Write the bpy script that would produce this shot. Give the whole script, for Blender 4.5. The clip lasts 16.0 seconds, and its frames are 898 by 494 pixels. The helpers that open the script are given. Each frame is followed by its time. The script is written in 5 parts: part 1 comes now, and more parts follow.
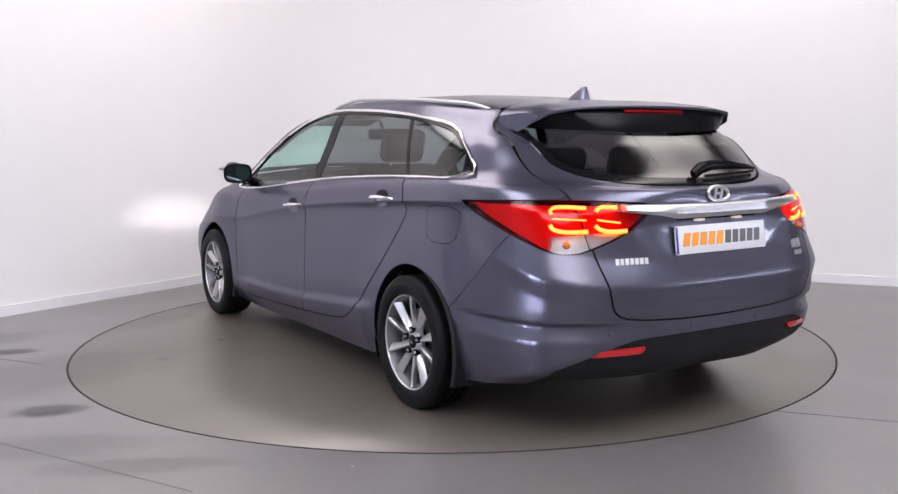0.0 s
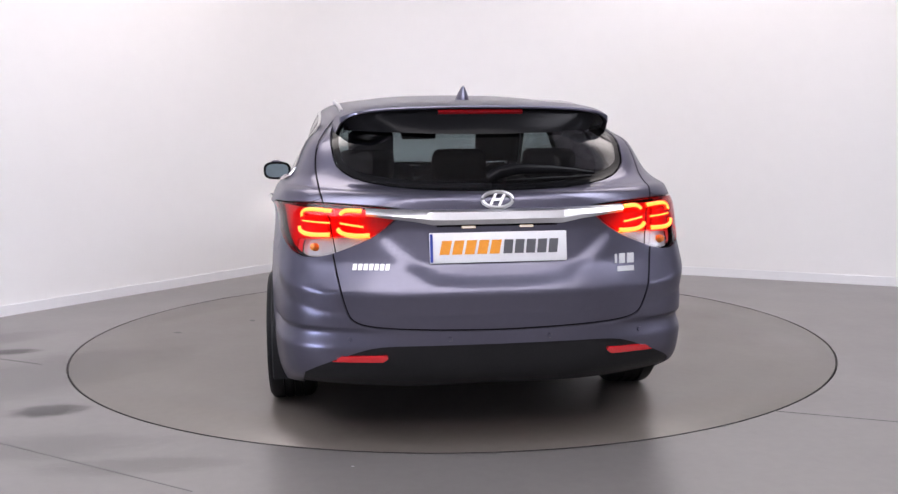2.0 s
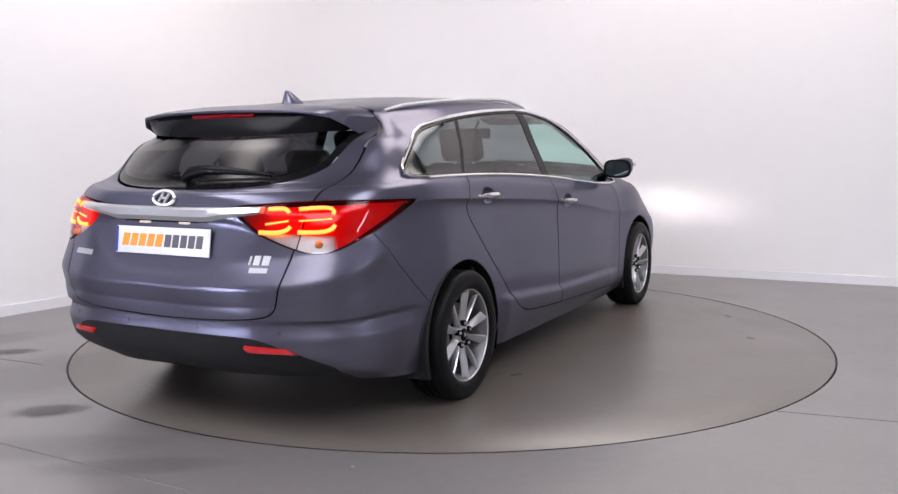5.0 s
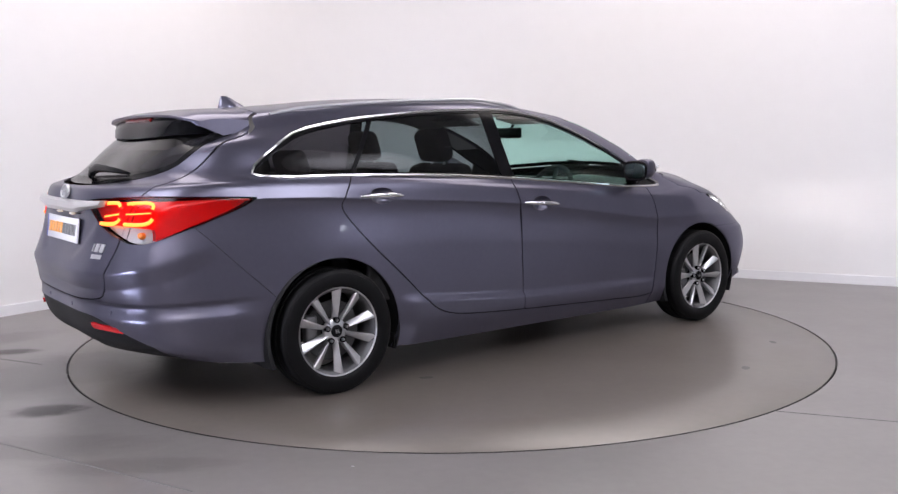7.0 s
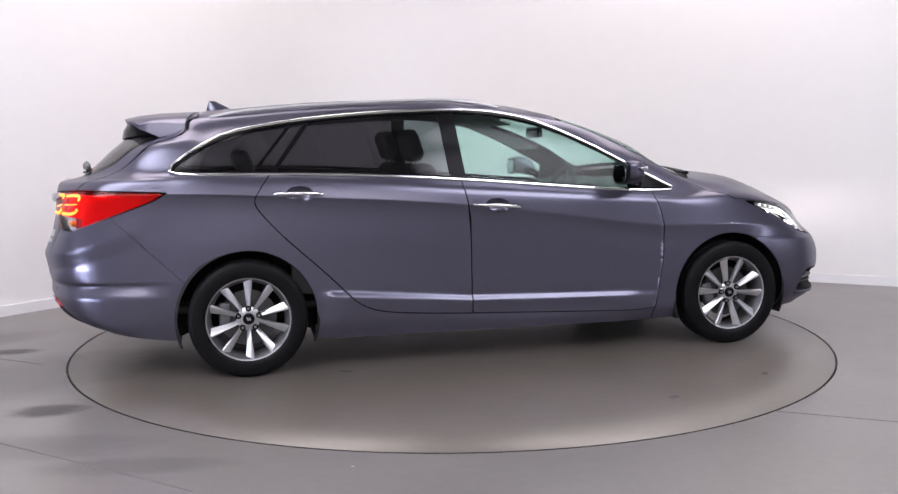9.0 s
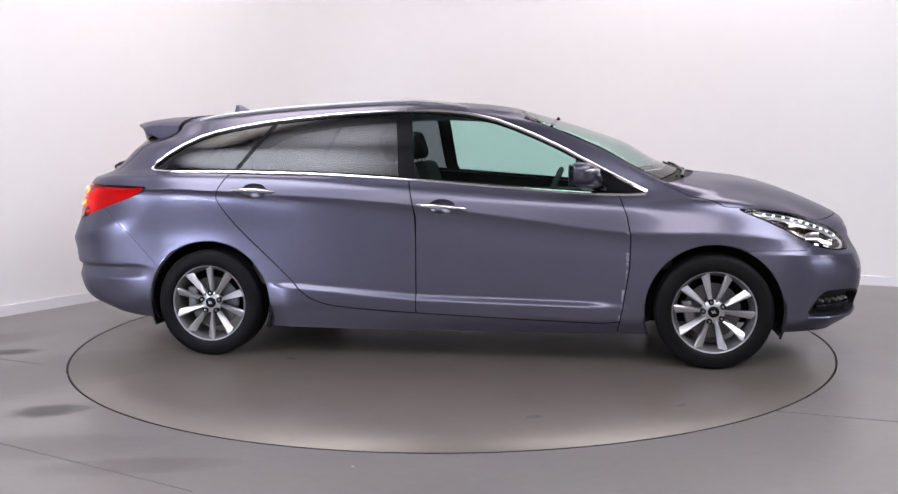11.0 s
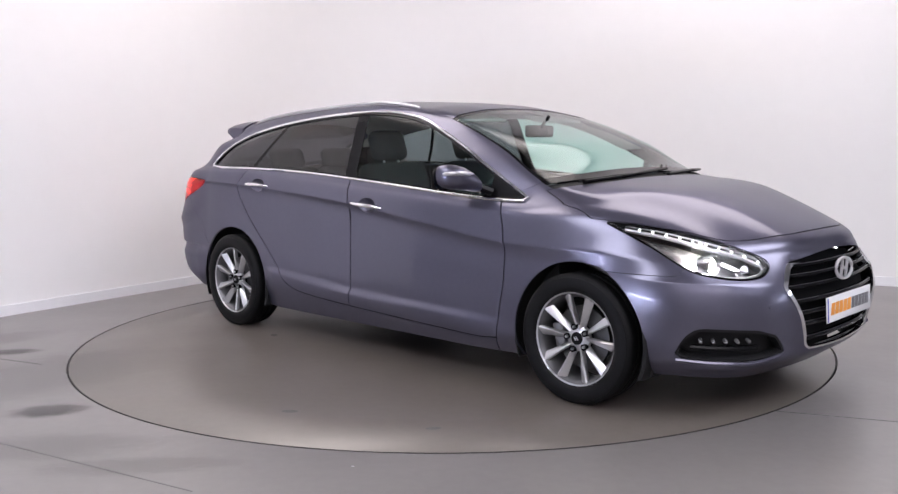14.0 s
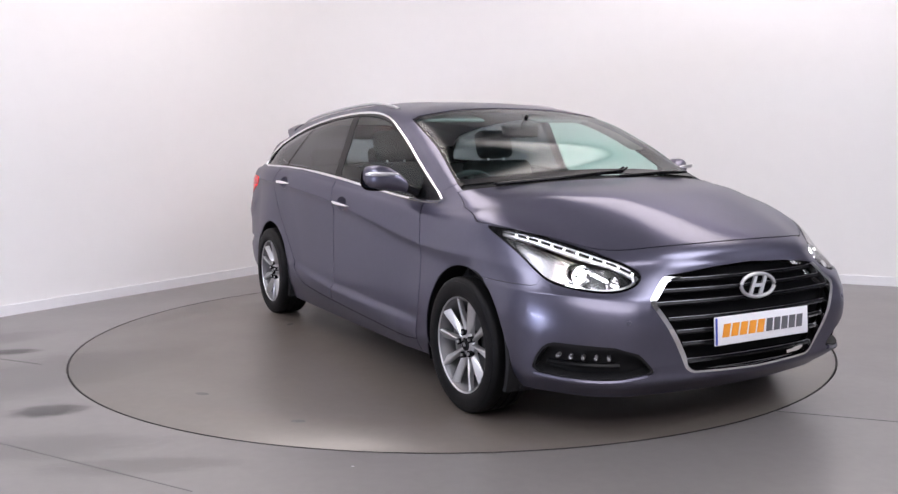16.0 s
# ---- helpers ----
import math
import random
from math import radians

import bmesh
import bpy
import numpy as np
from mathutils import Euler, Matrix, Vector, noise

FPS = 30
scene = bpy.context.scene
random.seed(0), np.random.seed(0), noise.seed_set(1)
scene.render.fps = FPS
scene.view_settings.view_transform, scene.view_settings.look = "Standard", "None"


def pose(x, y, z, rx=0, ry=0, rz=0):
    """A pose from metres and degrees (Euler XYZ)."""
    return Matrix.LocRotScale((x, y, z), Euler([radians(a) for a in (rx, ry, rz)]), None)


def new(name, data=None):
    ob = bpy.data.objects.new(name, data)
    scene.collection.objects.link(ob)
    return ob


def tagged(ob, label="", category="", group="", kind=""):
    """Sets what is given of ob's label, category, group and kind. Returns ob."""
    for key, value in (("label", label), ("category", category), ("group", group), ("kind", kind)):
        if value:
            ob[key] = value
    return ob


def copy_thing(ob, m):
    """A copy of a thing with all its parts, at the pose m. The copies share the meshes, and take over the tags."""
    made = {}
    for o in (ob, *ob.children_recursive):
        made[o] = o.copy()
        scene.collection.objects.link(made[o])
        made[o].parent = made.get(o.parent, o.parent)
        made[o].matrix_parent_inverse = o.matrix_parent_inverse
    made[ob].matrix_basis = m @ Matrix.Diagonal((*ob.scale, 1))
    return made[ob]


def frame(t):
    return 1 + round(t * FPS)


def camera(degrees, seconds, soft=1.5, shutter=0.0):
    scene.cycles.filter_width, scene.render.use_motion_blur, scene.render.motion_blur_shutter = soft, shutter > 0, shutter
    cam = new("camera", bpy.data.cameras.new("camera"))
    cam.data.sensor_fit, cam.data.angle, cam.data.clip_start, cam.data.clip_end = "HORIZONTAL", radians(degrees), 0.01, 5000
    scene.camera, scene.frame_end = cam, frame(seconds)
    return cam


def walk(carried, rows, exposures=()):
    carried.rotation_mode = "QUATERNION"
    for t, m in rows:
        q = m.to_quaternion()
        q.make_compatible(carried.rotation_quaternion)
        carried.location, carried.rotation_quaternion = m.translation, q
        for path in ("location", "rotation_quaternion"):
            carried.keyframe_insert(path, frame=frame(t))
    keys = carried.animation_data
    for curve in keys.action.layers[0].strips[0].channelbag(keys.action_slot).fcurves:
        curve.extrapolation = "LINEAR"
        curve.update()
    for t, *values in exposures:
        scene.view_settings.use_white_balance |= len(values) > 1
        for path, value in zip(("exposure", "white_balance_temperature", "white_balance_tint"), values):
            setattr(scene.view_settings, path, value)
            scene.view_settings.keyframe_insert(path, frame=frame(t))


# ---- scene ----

# ---------------------------------------------------------------- camera
cam = camera(52.93, 16.0, soft=1.4)
EYE = pose(0, -5.596, 1.185, 83.451, 0.553, 0.036)
walk(cam, [(0.0, EYE), (16.0, EYE)])

# ---------------------------------------------------------------- light
world = bpy.data.worlds.new("studio_air")
scene.world = world
world.use_nodes = True
world.node_tree.nodes["Background"].inputs[0].default_value = (0.85, 0.88, 1.0, 1)
world.node_tree.nodes["Background"].inputs[1].default_value = 0.05
scene.view_settings.exposure = 0.0


# ---------------------------------------------------------------- materials
def sock(node, name):
    return node.inputs[name]


def mat(name, colour, rough=0.5, metal=0.0, coat=0.0, vary=0.08, scale=8.0, bump=0.0, bump_scale=120.0,
        emit=None, power=0.0, spec=0.5):
    """A procedural surface: colour varied at two scales, roughness variation and fine relief."""
    m = bpy.data.materials.new(name)
    m.use_nodes = True
    nt = m.node_tree
    b = nt.nodes["Principled BSDF"]
    b.inputs["Roughness"].default_value = rough
    b.inputs["Metallic"].default_value = metal
    b.inputs["Coat Weight"].default_value = coat
    b.inputs["Coat Roughness"].default_value = 0.05
    b.inputs["Specular IOR Level"].default_value = spec
    tc = nt.nodes.new("ShaderNodeTexCoord")
    n1 = nt.nodes.new("ShaderNodeTexNoise")
    n1.inputs["Scale"].default_value = scale
    n1.inputs["Detail"].default_value = 6
    n2 = nt.nodes.new("ShaderNodeTexNoise")
    n2.inputs["Scale"].default_value = scale * 14
    n2.inputs["Detail"].default_value = 3
    nt.links.new(tc.outputs["Object"], n1.inputs["Vector"])
    nt.links.new(tc.outputs["Object"], n2.inputs["Vector"])
    add = nt.nodes.new("ShaderNodeMath")
    add.operation = "ADD"
    nt.links.new(n1.outputs["Fac"], add.inputs[0])
    nt.links.new(n2.outputs["Fac"], add.inputs[1])
    ramp = nt.nodes.new("ShaderNodeMapRange")
    ramp.inputs["From Min"].default_value = 0.6
    ramp.inputs["From Max"].default_value = 1.4
    ramp.inputs["To Min"].default_value = 1 - vary
    ramp.inputs["To Max"].default_value = 1 + vary
    nt.links.new(add.outputs[0], ramp.inputs["Value"])
    mul = nt.nodes.new("ShaderNodeVectorMath")
    mul.operation = "SCALE"
    mul.inputs[0].default_value = colour
    nt.links.new(ramp.outputs[0], mul.inputs["Scale"])
    nt.links.new(mul.outputs[0], b.inputs["Base Color"])
    if bump:
        n3 = nt.nodes.new("ShaderNodeTexNoise")
        n3.inputs["Scale"].default_value = bump_scale
        n3.inputs["Detail"].default_value = 4
        nt.links.new(tc.outputs["Object"], n3.inputs["Vector"])
        bp = nt.nodes.new("ShaderNodeBump")
        bp.inputs["Strength"].default_value = bump
        bp.inputs["Distance"].default_value = 0.002
        nt.links.new(n3.outputs["Fac"], bp.inputs["Height"])
        nt.links.new(bp.outputs[0], b.inputs["Normal"])
    if emit:
        b.inputs["Emission Color"].default_value = (*emit, 1)
        b.inputs["Emission Strength"].default_value = power
    return m


def glass(name, tint, gloss_rough=0.0, ior=1.5, faces=0.8):
    """A thin pane: tinted see-through with a clear mirror gloss on top."""
    m = bpy.data.materials.new(name)
    m.use_nodes = True
    nt = m.node_tree
    nt.nodes.remove(nt.nodes["Principled BSDF"])
    out = nt.nodes["Material Output"]
    tr = nt.nodes.new("ShaderNodeBsdfTransparent")
    tr.inputs[0].default_value = (*tint, 1)
    gl = nt.nodes.new("ShaderNodeBsdfGlossy")
    gl.inputs["Roughness"].default_value = gloss_rough
    lw = nt.nodes.new("ShaderNodeLayerWeight")
    lw.inputs["Blend"].default_value = 0.5
    pw = nt.nodes.new("ShaderNodeMath")
    pw.operation = "POWER"
    pw.inputs[1].default_value = 5.0
    nt.links.new(lw.outputs["Facing"], pw.inputs[0])
    fr = nt.nodes.new("ShaderNodeMath")
    fr.operation = "MULTIPLY_ADD"
    base = ((ior - 1) / (ior + 1)) ** 2
    fr.inputs[1].default_value, fr.inputs[2].default_value = 1 - faces * base, faces * base
    nt.links.new(pw.outputs[0], fr.inputs[0])
    mx = nt.nodes.new("ShaderNodeMixShader")
    nt.links.new(fr.outputs[0], mx.inputs[0])
    nt.links.new(tr.outputs[0], mx.inputs[1])
    nt.links.new(gl.outputs[0], mx.inputs[2])
    nt.links.new(mx.outputs[0], out.inputs[0])
    return m


PAINT = mat("grey_violet_metallic_paint", (0.124, 0.121, 0.163), 0.30, 0.80, 0.45, 0.04, 3.0)
PAINT.node_tree.nodes["Principled BSDF"].inputs["Specular Tint"].default_value = (0.35, 0.35, 0.42, 1)
PAINT.node_tree.nodes["Principled BSDF"].inputs["Coat Roughness"].default_value = 0.03
SHELL = mat("black_inner_shell", (0.008, 0.008, 0.009), 0.8, spec=0.1)
PLASTIC = mat("textured_black_plastic", (0.014, 0.014, 0.015), 0.6, 0, 0, 0.15, 10, 0.3, 400, spec=0.2)
GLOSSBLACK = mat("gloss_black_plastic", (0.007, 0.007, 0.008), 0.2, 0, 0, spec=0.09)
RUBBER = mat("tyre_rubber", (0.005, 0.005, 0.0055), 0.5, 0, 0, 0.25, 12, 0.3, 200, spec=0.13)
CHROME = mat("chrome", (0.90, 0.90, 0.91), 0.10, 1.0, 0, 0.02)
SATIN = mat("satin_chrome", (0.66, 0.66, 0.68), 0.30, 1.0, 0, 0.03)
ALLOY = mat("silver_alloy_paint", (0.58, 0.58, 0.59), 0.34, 0.85, 0.5, 0.04)
ALLOYDARK = mat("dark_alloy_barrel", (0.16, 0.16, 0.165), 0.45, 0.7)
BADGE = mat("bright_badge_metal", (0.62, 0.62, 0.63), 0.35, 0.7, 0.3)
STEEL = mat("brake_disc_steel", (0.10, 0.10, 0.10), 0.5, 0.8)
CLOTH = mat("dark_grey_seat_cloth", (0.030, 0.030, 0.033), 0.9, 0, 0, 0.25, 20, 0.5, 500)
TRIM = mat("grey_cabin_trim", (0.045, 0.046, 0.048), 0.7, 0, 0, 0.1, 8, 0.3, 500)
LINING = mat("pale_roof_lining", (0.42, 0.41, 0.39), 0.9)
GLASS = glass("green_tinted_glass", (0.68, 0.88, 0.83), faces=0.5)
PRIVACY = glass("dark_privacy_glass", (0.22, 0.22, 0.24), faces=1.6)
CLEAR = glass("clear_lens", (0.93, 0.93, 0.93))
REDLENS = glass("red_lens", (0.85, 0.07, 0.08), 0.02)
REDREFLECT = mat("red_reflector", (0.55, 0.012, 0.018), 0.15, 0, 0.6, 0.1, 60)
BRAKERED = mat("dark_red_lamp_lens", (0.20, 0.004, 0.006), 0.2, 0, 0.5, 0.1, 60)
REDHOUSE = mat("red_lamp_housing", (0.80, 0.07, 0.08), 0.3, 0.1, 0.3)
SILVERHOUSE = mat("silver_lamp_housing", (0.82, 0.82, 0.83), 0.22, 0.7)
AMBER = mat("amber_bulb", (0.8, 0.25, 0.03), 0.25)
LEDRED = mat("lit_red_light_guide", (0.9, 0.1, 0.03), 0.4, emit=(1.0, 0.27, 0.03), power=2.6)
# also on headlamp reflector parts that glow in place of reflected lamp light
LEDGLOW = mat("white_led_and_reflector_glow", (0.9, 0.9, 0.9), 0.4, emit=(0.95, 0.97, 1.0), power=12.0)
BEAM = mat("lit_projector", (0.9, 0.9, 0.9), 0.4, emit=(1.0, 0.88, 0.87), power=13500.0)
WHITE = mat("white_plate_plastic", (0.78, 0.78, 0.80), 0.25, 0, 0.3, 0.02)
ORANGE = mat("orange_print", (0.85, 0.33, 0.03), 0.35)
GREY = mat("grey_print", (0.10, 0.10, 0.11), 0.35)
BLUE = mat("blue_print", (0.03, 0.06, 0.35), 0.35)
WALL = mat("white_studio_paint", (0.83, 0.82, 0.82), 0.75, 0, 0, 0.012, 0.6, 0.05, 60)
SKIRT = mat("white_gloss_skirting", (0.80, 0.80, 0.82), 0.35, 0, 0.2, 0.02)
CEIL = mat("grey_ceiling_paint", (0.40, 0.40, 0.40), 0.9)
HALLPAINT = mat("grey_hall_paint", (0.42, 0.42, 0.44), 0.8, 0, 0, 0.1, 0.8, 0.05, 60)
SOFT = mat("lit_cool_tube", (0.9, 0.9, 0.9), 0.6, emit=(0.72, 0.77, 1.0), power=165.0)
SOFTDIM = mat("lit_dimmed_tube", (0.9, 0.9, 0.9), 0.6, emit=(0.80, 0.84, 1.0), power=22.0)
DARKGAP = mat("dark_rubber_seal", (0.012, 0.011, 0.010), 0.7)


def diffuser(name, colour, half_x, half_y, strength):
    """A lit cloth that is brightest in its middle and fades to its rim."""
    m = mat(name, (0.9, 0.9, 0.9), 0.5, emit=colour, power=strength)
    nt = m.node_tree
    tc = nt.nodes.new("ShaderNodeTexCoord")
    sc = nt.nodes.new("ShaderNodeVectorMath")
    sc.operation = "MULTIPLY"
    sc.inputs[1].default_value = (1 / half_x, 1 / half_y, 0)
    nt.links.new(tc.outputs["Object"], sc.inputs[0])
    ln = nt.nodes.new("ShaderNodeVectorMath")
    ln.operation = "LENGTH"
    nt.links.new(sc.outputs[0], ln.inputs[0])
    mr = nt.nodes.new("ShaderNodeMapRange")
    mr.interpolation_type = "SMOOTHSTEP"
    for key, val in (("From Min", 0.5), ("From Max", 1.08), ("To Min", strength), ("To Max", 0.0)):
        mr.inputs[key].default_value = val
    nt.links.new(ln.outputs["Value"], mr.inputs["Value"])
    nt.links.new(mr.outputs[0], nt.nodes["Principled BSDF"].inputs["Emission Strength"])
    return m


WALLGLOW = diffuser("lit_warm_wall_panel", (1.0, 0.905, 0.885), 2.2, 1.05, 5.3)
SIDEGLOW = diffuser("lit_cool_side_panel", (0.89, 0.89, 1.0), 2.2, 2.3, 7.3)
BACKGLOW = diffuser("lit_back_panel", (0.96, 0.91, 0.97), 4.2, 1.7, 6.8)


def floor_paint(name, colour):
    """Worn grey painted concrete: broad tyre-dust staining, fine speckle, scuffed gloss."""
    m = mat(name, colour, 0.42, 0, 0, 0.10, 1.4, 0.0, 90, spec=0.85)
    nt = m.node_tree
    b = nt.nodes["Principled BSDF"]
    tc = nt.nodes.new("ShaderNodeTexCoord")
    n = nt.nodes.new("ShaderNodeTexNoise")
    n.inputs["Scale"].default_value = 2.2
    n.inputs["Detail"].default_value = 8
    nt.links.new(tc.outputs["Object"], n.inputs["Vector"])
    r = nt.nodes.new("ShaderNodeMapRange")
    r.inputs["From Min"].default_value, r.inputs["From Max"].default_value = 0.2, 0.8
    r.inputs["To Min"].default_value, r.inputs["To Max"].default_value = 0.285, 0.35
    nt.links.new(n.outputs["Fac"], r.inputs["Value"])
    nt.links.new(r.outputs[0], b.inputs["Roughness"])
    return m


FLOOR = floor_paint("grey_floor_paint", (0.158, 0.146, 0.141))
DISC = floor_paint("turntable_floor_paint", (0.118, 0.102, 0.089))
STAIN = mat("dark_floor_stain", (0.12, 0.118, 0.12), 0.5, 0, 0, 0.3, 5)


# ---------------------------------------------------------------- mesh helpers
def link(name, me, material, parent=None, label=""):
    ob = new(name, me)
    if material:
        me.materials.append(material)
    if parent:
        ob.parent = parent
    if label:
        ob["label"] = label
    return ob


def part(name, bm, material, parent=None, label="", smooth=True, m=None):
    """One bmesh as one mesh object under a thing or a part."""
    if m is not None:
        bmesh.ops.transform(bm, matrix=m, verts=bm.verts)
    me = bpy.data.meshes.new(name)
    bmesh.ops.recalc_face_normals(bm, faces=bm.faces)
    bm.to_mesh(me)
    bm.free()
    if smooth:
        for f in me.polygons:
            f.use_smooth = True
        me.set_sharp_from_angle(angle=radians(38))
    return link(name, me, material, parent, label)


def box_bm(sx, sy, sz, bevel=0.0, seg=3, at=(0, 0, 0)):
    bm = bmesh.new()
    bmesh.ops.create_cube(bm, size=1)
    for v in bm.verts:
        v.co = Vector((v.co.x * sx, v.co.y * sy, v.co.z * sz))
    if bevel:
        bmesh.ops.bevel(bm, geom=bm.edges[:], offset=bevel, segments=seg, affect="EDGES", profile=0.5)
    bmesh.ops.translate(bm, vec=at, verts=bm.verts)
    return bm


def lathe_bm(profile, n=64, axis="Y"):
    """Spin (radius, offset) points about an axis."""
    bm = bmesh.new()
    rings = []
    for r, o in profile:
        ring = []
        for i in range(n):
            a = 2 * math.pi * i / n
            p = (r * math.cos(a), o, r * math.sin(a)) if axis == "Y" else (r * math.cos(a), r * math.sin(a), o)
            ring.append(bm.verts.new(p))
        rings.append(ring)
    for a, b in zip(rings, rings[1:]):
        for i in range(n):
            bm.faces.new((a[i], a[(i + 1) % n], b[(i + 1) % n], b[i]))
    return bm


def tube_bm(points, radius, n=8, closed=False, flat=1.0, cap=True):
    """A round or flattened bar swept along points."""
    bm = bmesh.new()
    pts = [Vector(p) for p in points]
    rings = []
    k = len(pts)
    for i, p in enumerate(pts):
        a = pts[(i - 1) % k] if closed else pts[max(i - 1, 0)]
        b = pts[(i + 1) % k] if closed else pts[min(i + 1, k - 1)]
        d = (b - a).normalized()
        up = Vector((0, 0, 1)) if abs(d.z) < 0.95 else Vector((1, 0, 0))
        s = d.cross(up).normalized()
        u = s.cross(d)
        rr = radius[i] if isinstance(radius, (list, tuple)) else radius
        rings.append([bm.verts.new(p + s * (rr * flat * math.cos(2 * math.pi * j / n)) + u * (rr * math.sin(2 * math.pi * j / n))) for j in range(n)])
    pairs = list(zip(rings, rings[1:])) + ([(rings[-1], rings[0])] if closed else [])
    for a, b in pairs:
        for j in range(n):
            bm.faces.new((a[j], a[(j + 1) % n], b[(j + 1) % n], b[j]))
    if cap and not closed:
        bm.faces.new(rings[0])
        bm.faces.new(rings[-1])
    return bm


def loft_bm(sections, closed=True, cap=True):
    """Skin a row of equal-length point loops."""
    bm = bmesh.new()
    rows = [[bm.verts.new(p) for p in s] for s in sections]
    for a, b in zip(rows, rows[1:]):
        n = len(a)
        for j in range(n if closed else n - 1):
            bm.faces.new((a[j], a[(j + 1) % n], b[(j + 1) % n], b[j]))
    if cap and closed:
        bm.faces.new(rows[0])
        bm.faces.new(rows[-1])
    return bm


def oval(cx, cz, rx, rz, power=2.0, n=20):
    out = []
    for i in range(n):
        a = 2 * math.pi * i / n
        c, s = math.cos(a), math.sin(a)
        out.append((cx + rx * math.copysign(abs(c) ** (2 / power), c), cz + rz * math.copysign(abs(s) ** (2 / power), s)))
    return out


def bars_bm(boxes, depth):
    """Flat raised bars: each (x, z, width, height, slant)."""
    bm = bmesh.new()
    for x, z, w, h, k in boxes:
        f = [bm.verts.new((x + dx * w / 2 + k * dz * h / 2, 0, z + dz * h / 2)) for dx, dz in ((-1, -1), (1, -1), (1, 1), (-1, 1))]
        b = [bm.verts.new((v.co.x, depth, v.co.z)) for v in f]
        bm.faces.new(f)
        bm.faces.new(b[::-1])
        for i in range(4):
            bm.faces.new((f[i], b[i], b[(i + 1) % 4], f[(i + 1) % 4]))
    return bm


# ---------------------------------------------------------------- the room
def room_outline():
    """Plan of the studio's inner wall face; the far corner is a soft cove."""
    a, c, b = Vector((-4.25, -.89)), Vector((-0.96, 3.91)), Vector((5.20, .83))
    da, db = (a - c).normalized(), (b - c).normalized()
    r = 1.1
    pts = [a]
    for i in range(17):
        t = i / 16
        pts.append((c + da * r) * (1 - t) ** 2 + c * 2 * t * (1 - t) + (c + db * r) * t * t)
    return pts + [b]


def hall_outline():
    """Plan of the darker hall in which the studio's white wall stands."""
    return [Vector(p) for p in ((-6.5, -10.0), (-6.5, 5.5), (7.5, 5.5), (7.5, -10.0))]


def wall_band(line, z0, z1, inner, outer):
    """An open band along a line of wall, between two offsets from it."""
    secs = []
    for i, p in enumerate(line):
        d = (line[min(i + 1, len(line) - 1)] - line[max(i - 1, 0)]).normalized()
        n = Vector((-d.y, d.x))
        secs.append([(*(p + n * o), z) for o, z in ((inner, z0), (inner, z1), (outer, z1), (outer, z0))])
    return loft_bm(secs)


def ring_prism(outline, z0, z1, inner, outer):
    """A closed band that follows the outline, between two offsets from it."""
    n = len(outline)
    bm = bmesh.new()
    rings = []
    nor = []
    for i in range(n):
        p, q, s = outline[i - 1], outline[i], outline[(i + 1) % n]
        n1 = Vector(((q - p).y, -(q - p).x)).normalized()
        n2 = Vector(((s - q).y, -(s - q).x)).normalized()
        m = (n1 + n2)
        nor.append(-m / max(0.3, 1 + n1.dot(n2)))
    for off, z in ((inner, z0), (inner, z1), (outer, z1), (outer, z0)):
        rings.append([bm.verts.new((*(outline[i] + nor[i] * off), z)) for i in range(n)])
    for k in range(4):
        a, b = rings[k], rings[(k + 1) % 4]
        for i in range(n):
            bm.faces.new((a[i], a[(i + 1) % n], b[(i + 1) % n], b[i]))
    return bm


PLAN, HALL = room_outline(), hall_outline()
CEILING_Z = 4.2
TABLE_R = 2.233


def build_room():
    tagged(part("wall", wall_band(PLAN, -0.02, CEILING_Z, 0, 0.2), WALL), "smooth white painted studio wall with a coved corner", "wall", kind="structure")
    tagged(part("baseboard", wall_band(PLAN, 0, 0.075, -0.015, -0.001), SKIRT), "low white painted skirting board along the wall", "skirting board", kind="structure")
    tagged(part("wall_hall", ring_prism(HALL, -0.02, CEILING_Z, 0, 0.2), HALLPAINT), "plain grey hall wall behind the studio", "wall", kind="structure")
    bm = bmesh.new()
    bm.faces.new([bm.verts.new((*p, CEILING_Z + 0.1)) for p in HALL])
    bm.faces.new([bm.verts.new((*p, CEILING_Z)) for p in HALL])
    tagged(part("ceiling", bm, CEIL, smooth=False), "plain pale studio ceiling", "ceiling", kind="structure")
    # floor with a round hole for the turntable
    bm = bmesh.new()
    n = 160
    inner = [bm.verts.new(((TABLE_R + 0.009) * math.cos(2 * math.pi * i / n), (TABLE_R + 0.009) * math.sin(2 * math.pi * i / n), 0)) for i in range(n)]
    outer = [bm.verts.new((14 * math.cos(2 * math.pi * i / n), 14 * math.sin(2 * math.pi * i / n), 0)) for i in range(n)]
    low = [bm.verts.new((v.co.x, v.co.y, -0.06)) for v in inner]
    for i in range(n):
        j = (i + 1) % n
        bm.faces.new((inner[i], outer[i], outer[j], inner[j]))
        bm.faces.new((low[i], inner[i], inner[j], low[j]))
    tagged(part("floor", bm, FLOOR, smooth=False), "worn grey painted concrete floor with dusty marks", "floor", kind="structure")
    pit = bmesh.new()
    bmesh.ops.create_circle(pit, cap_ends=True, segments=96, radius=TABLE_R + 0.05)
    bmesh.ops.translate(pit, vec=(0, 0, -0.055), verts=pit.verts)
    tagged(part("turntable_pit", pit, DARKGAP, smooth=False), "dark gap under the turntable's rim", "pit", kind="structure")


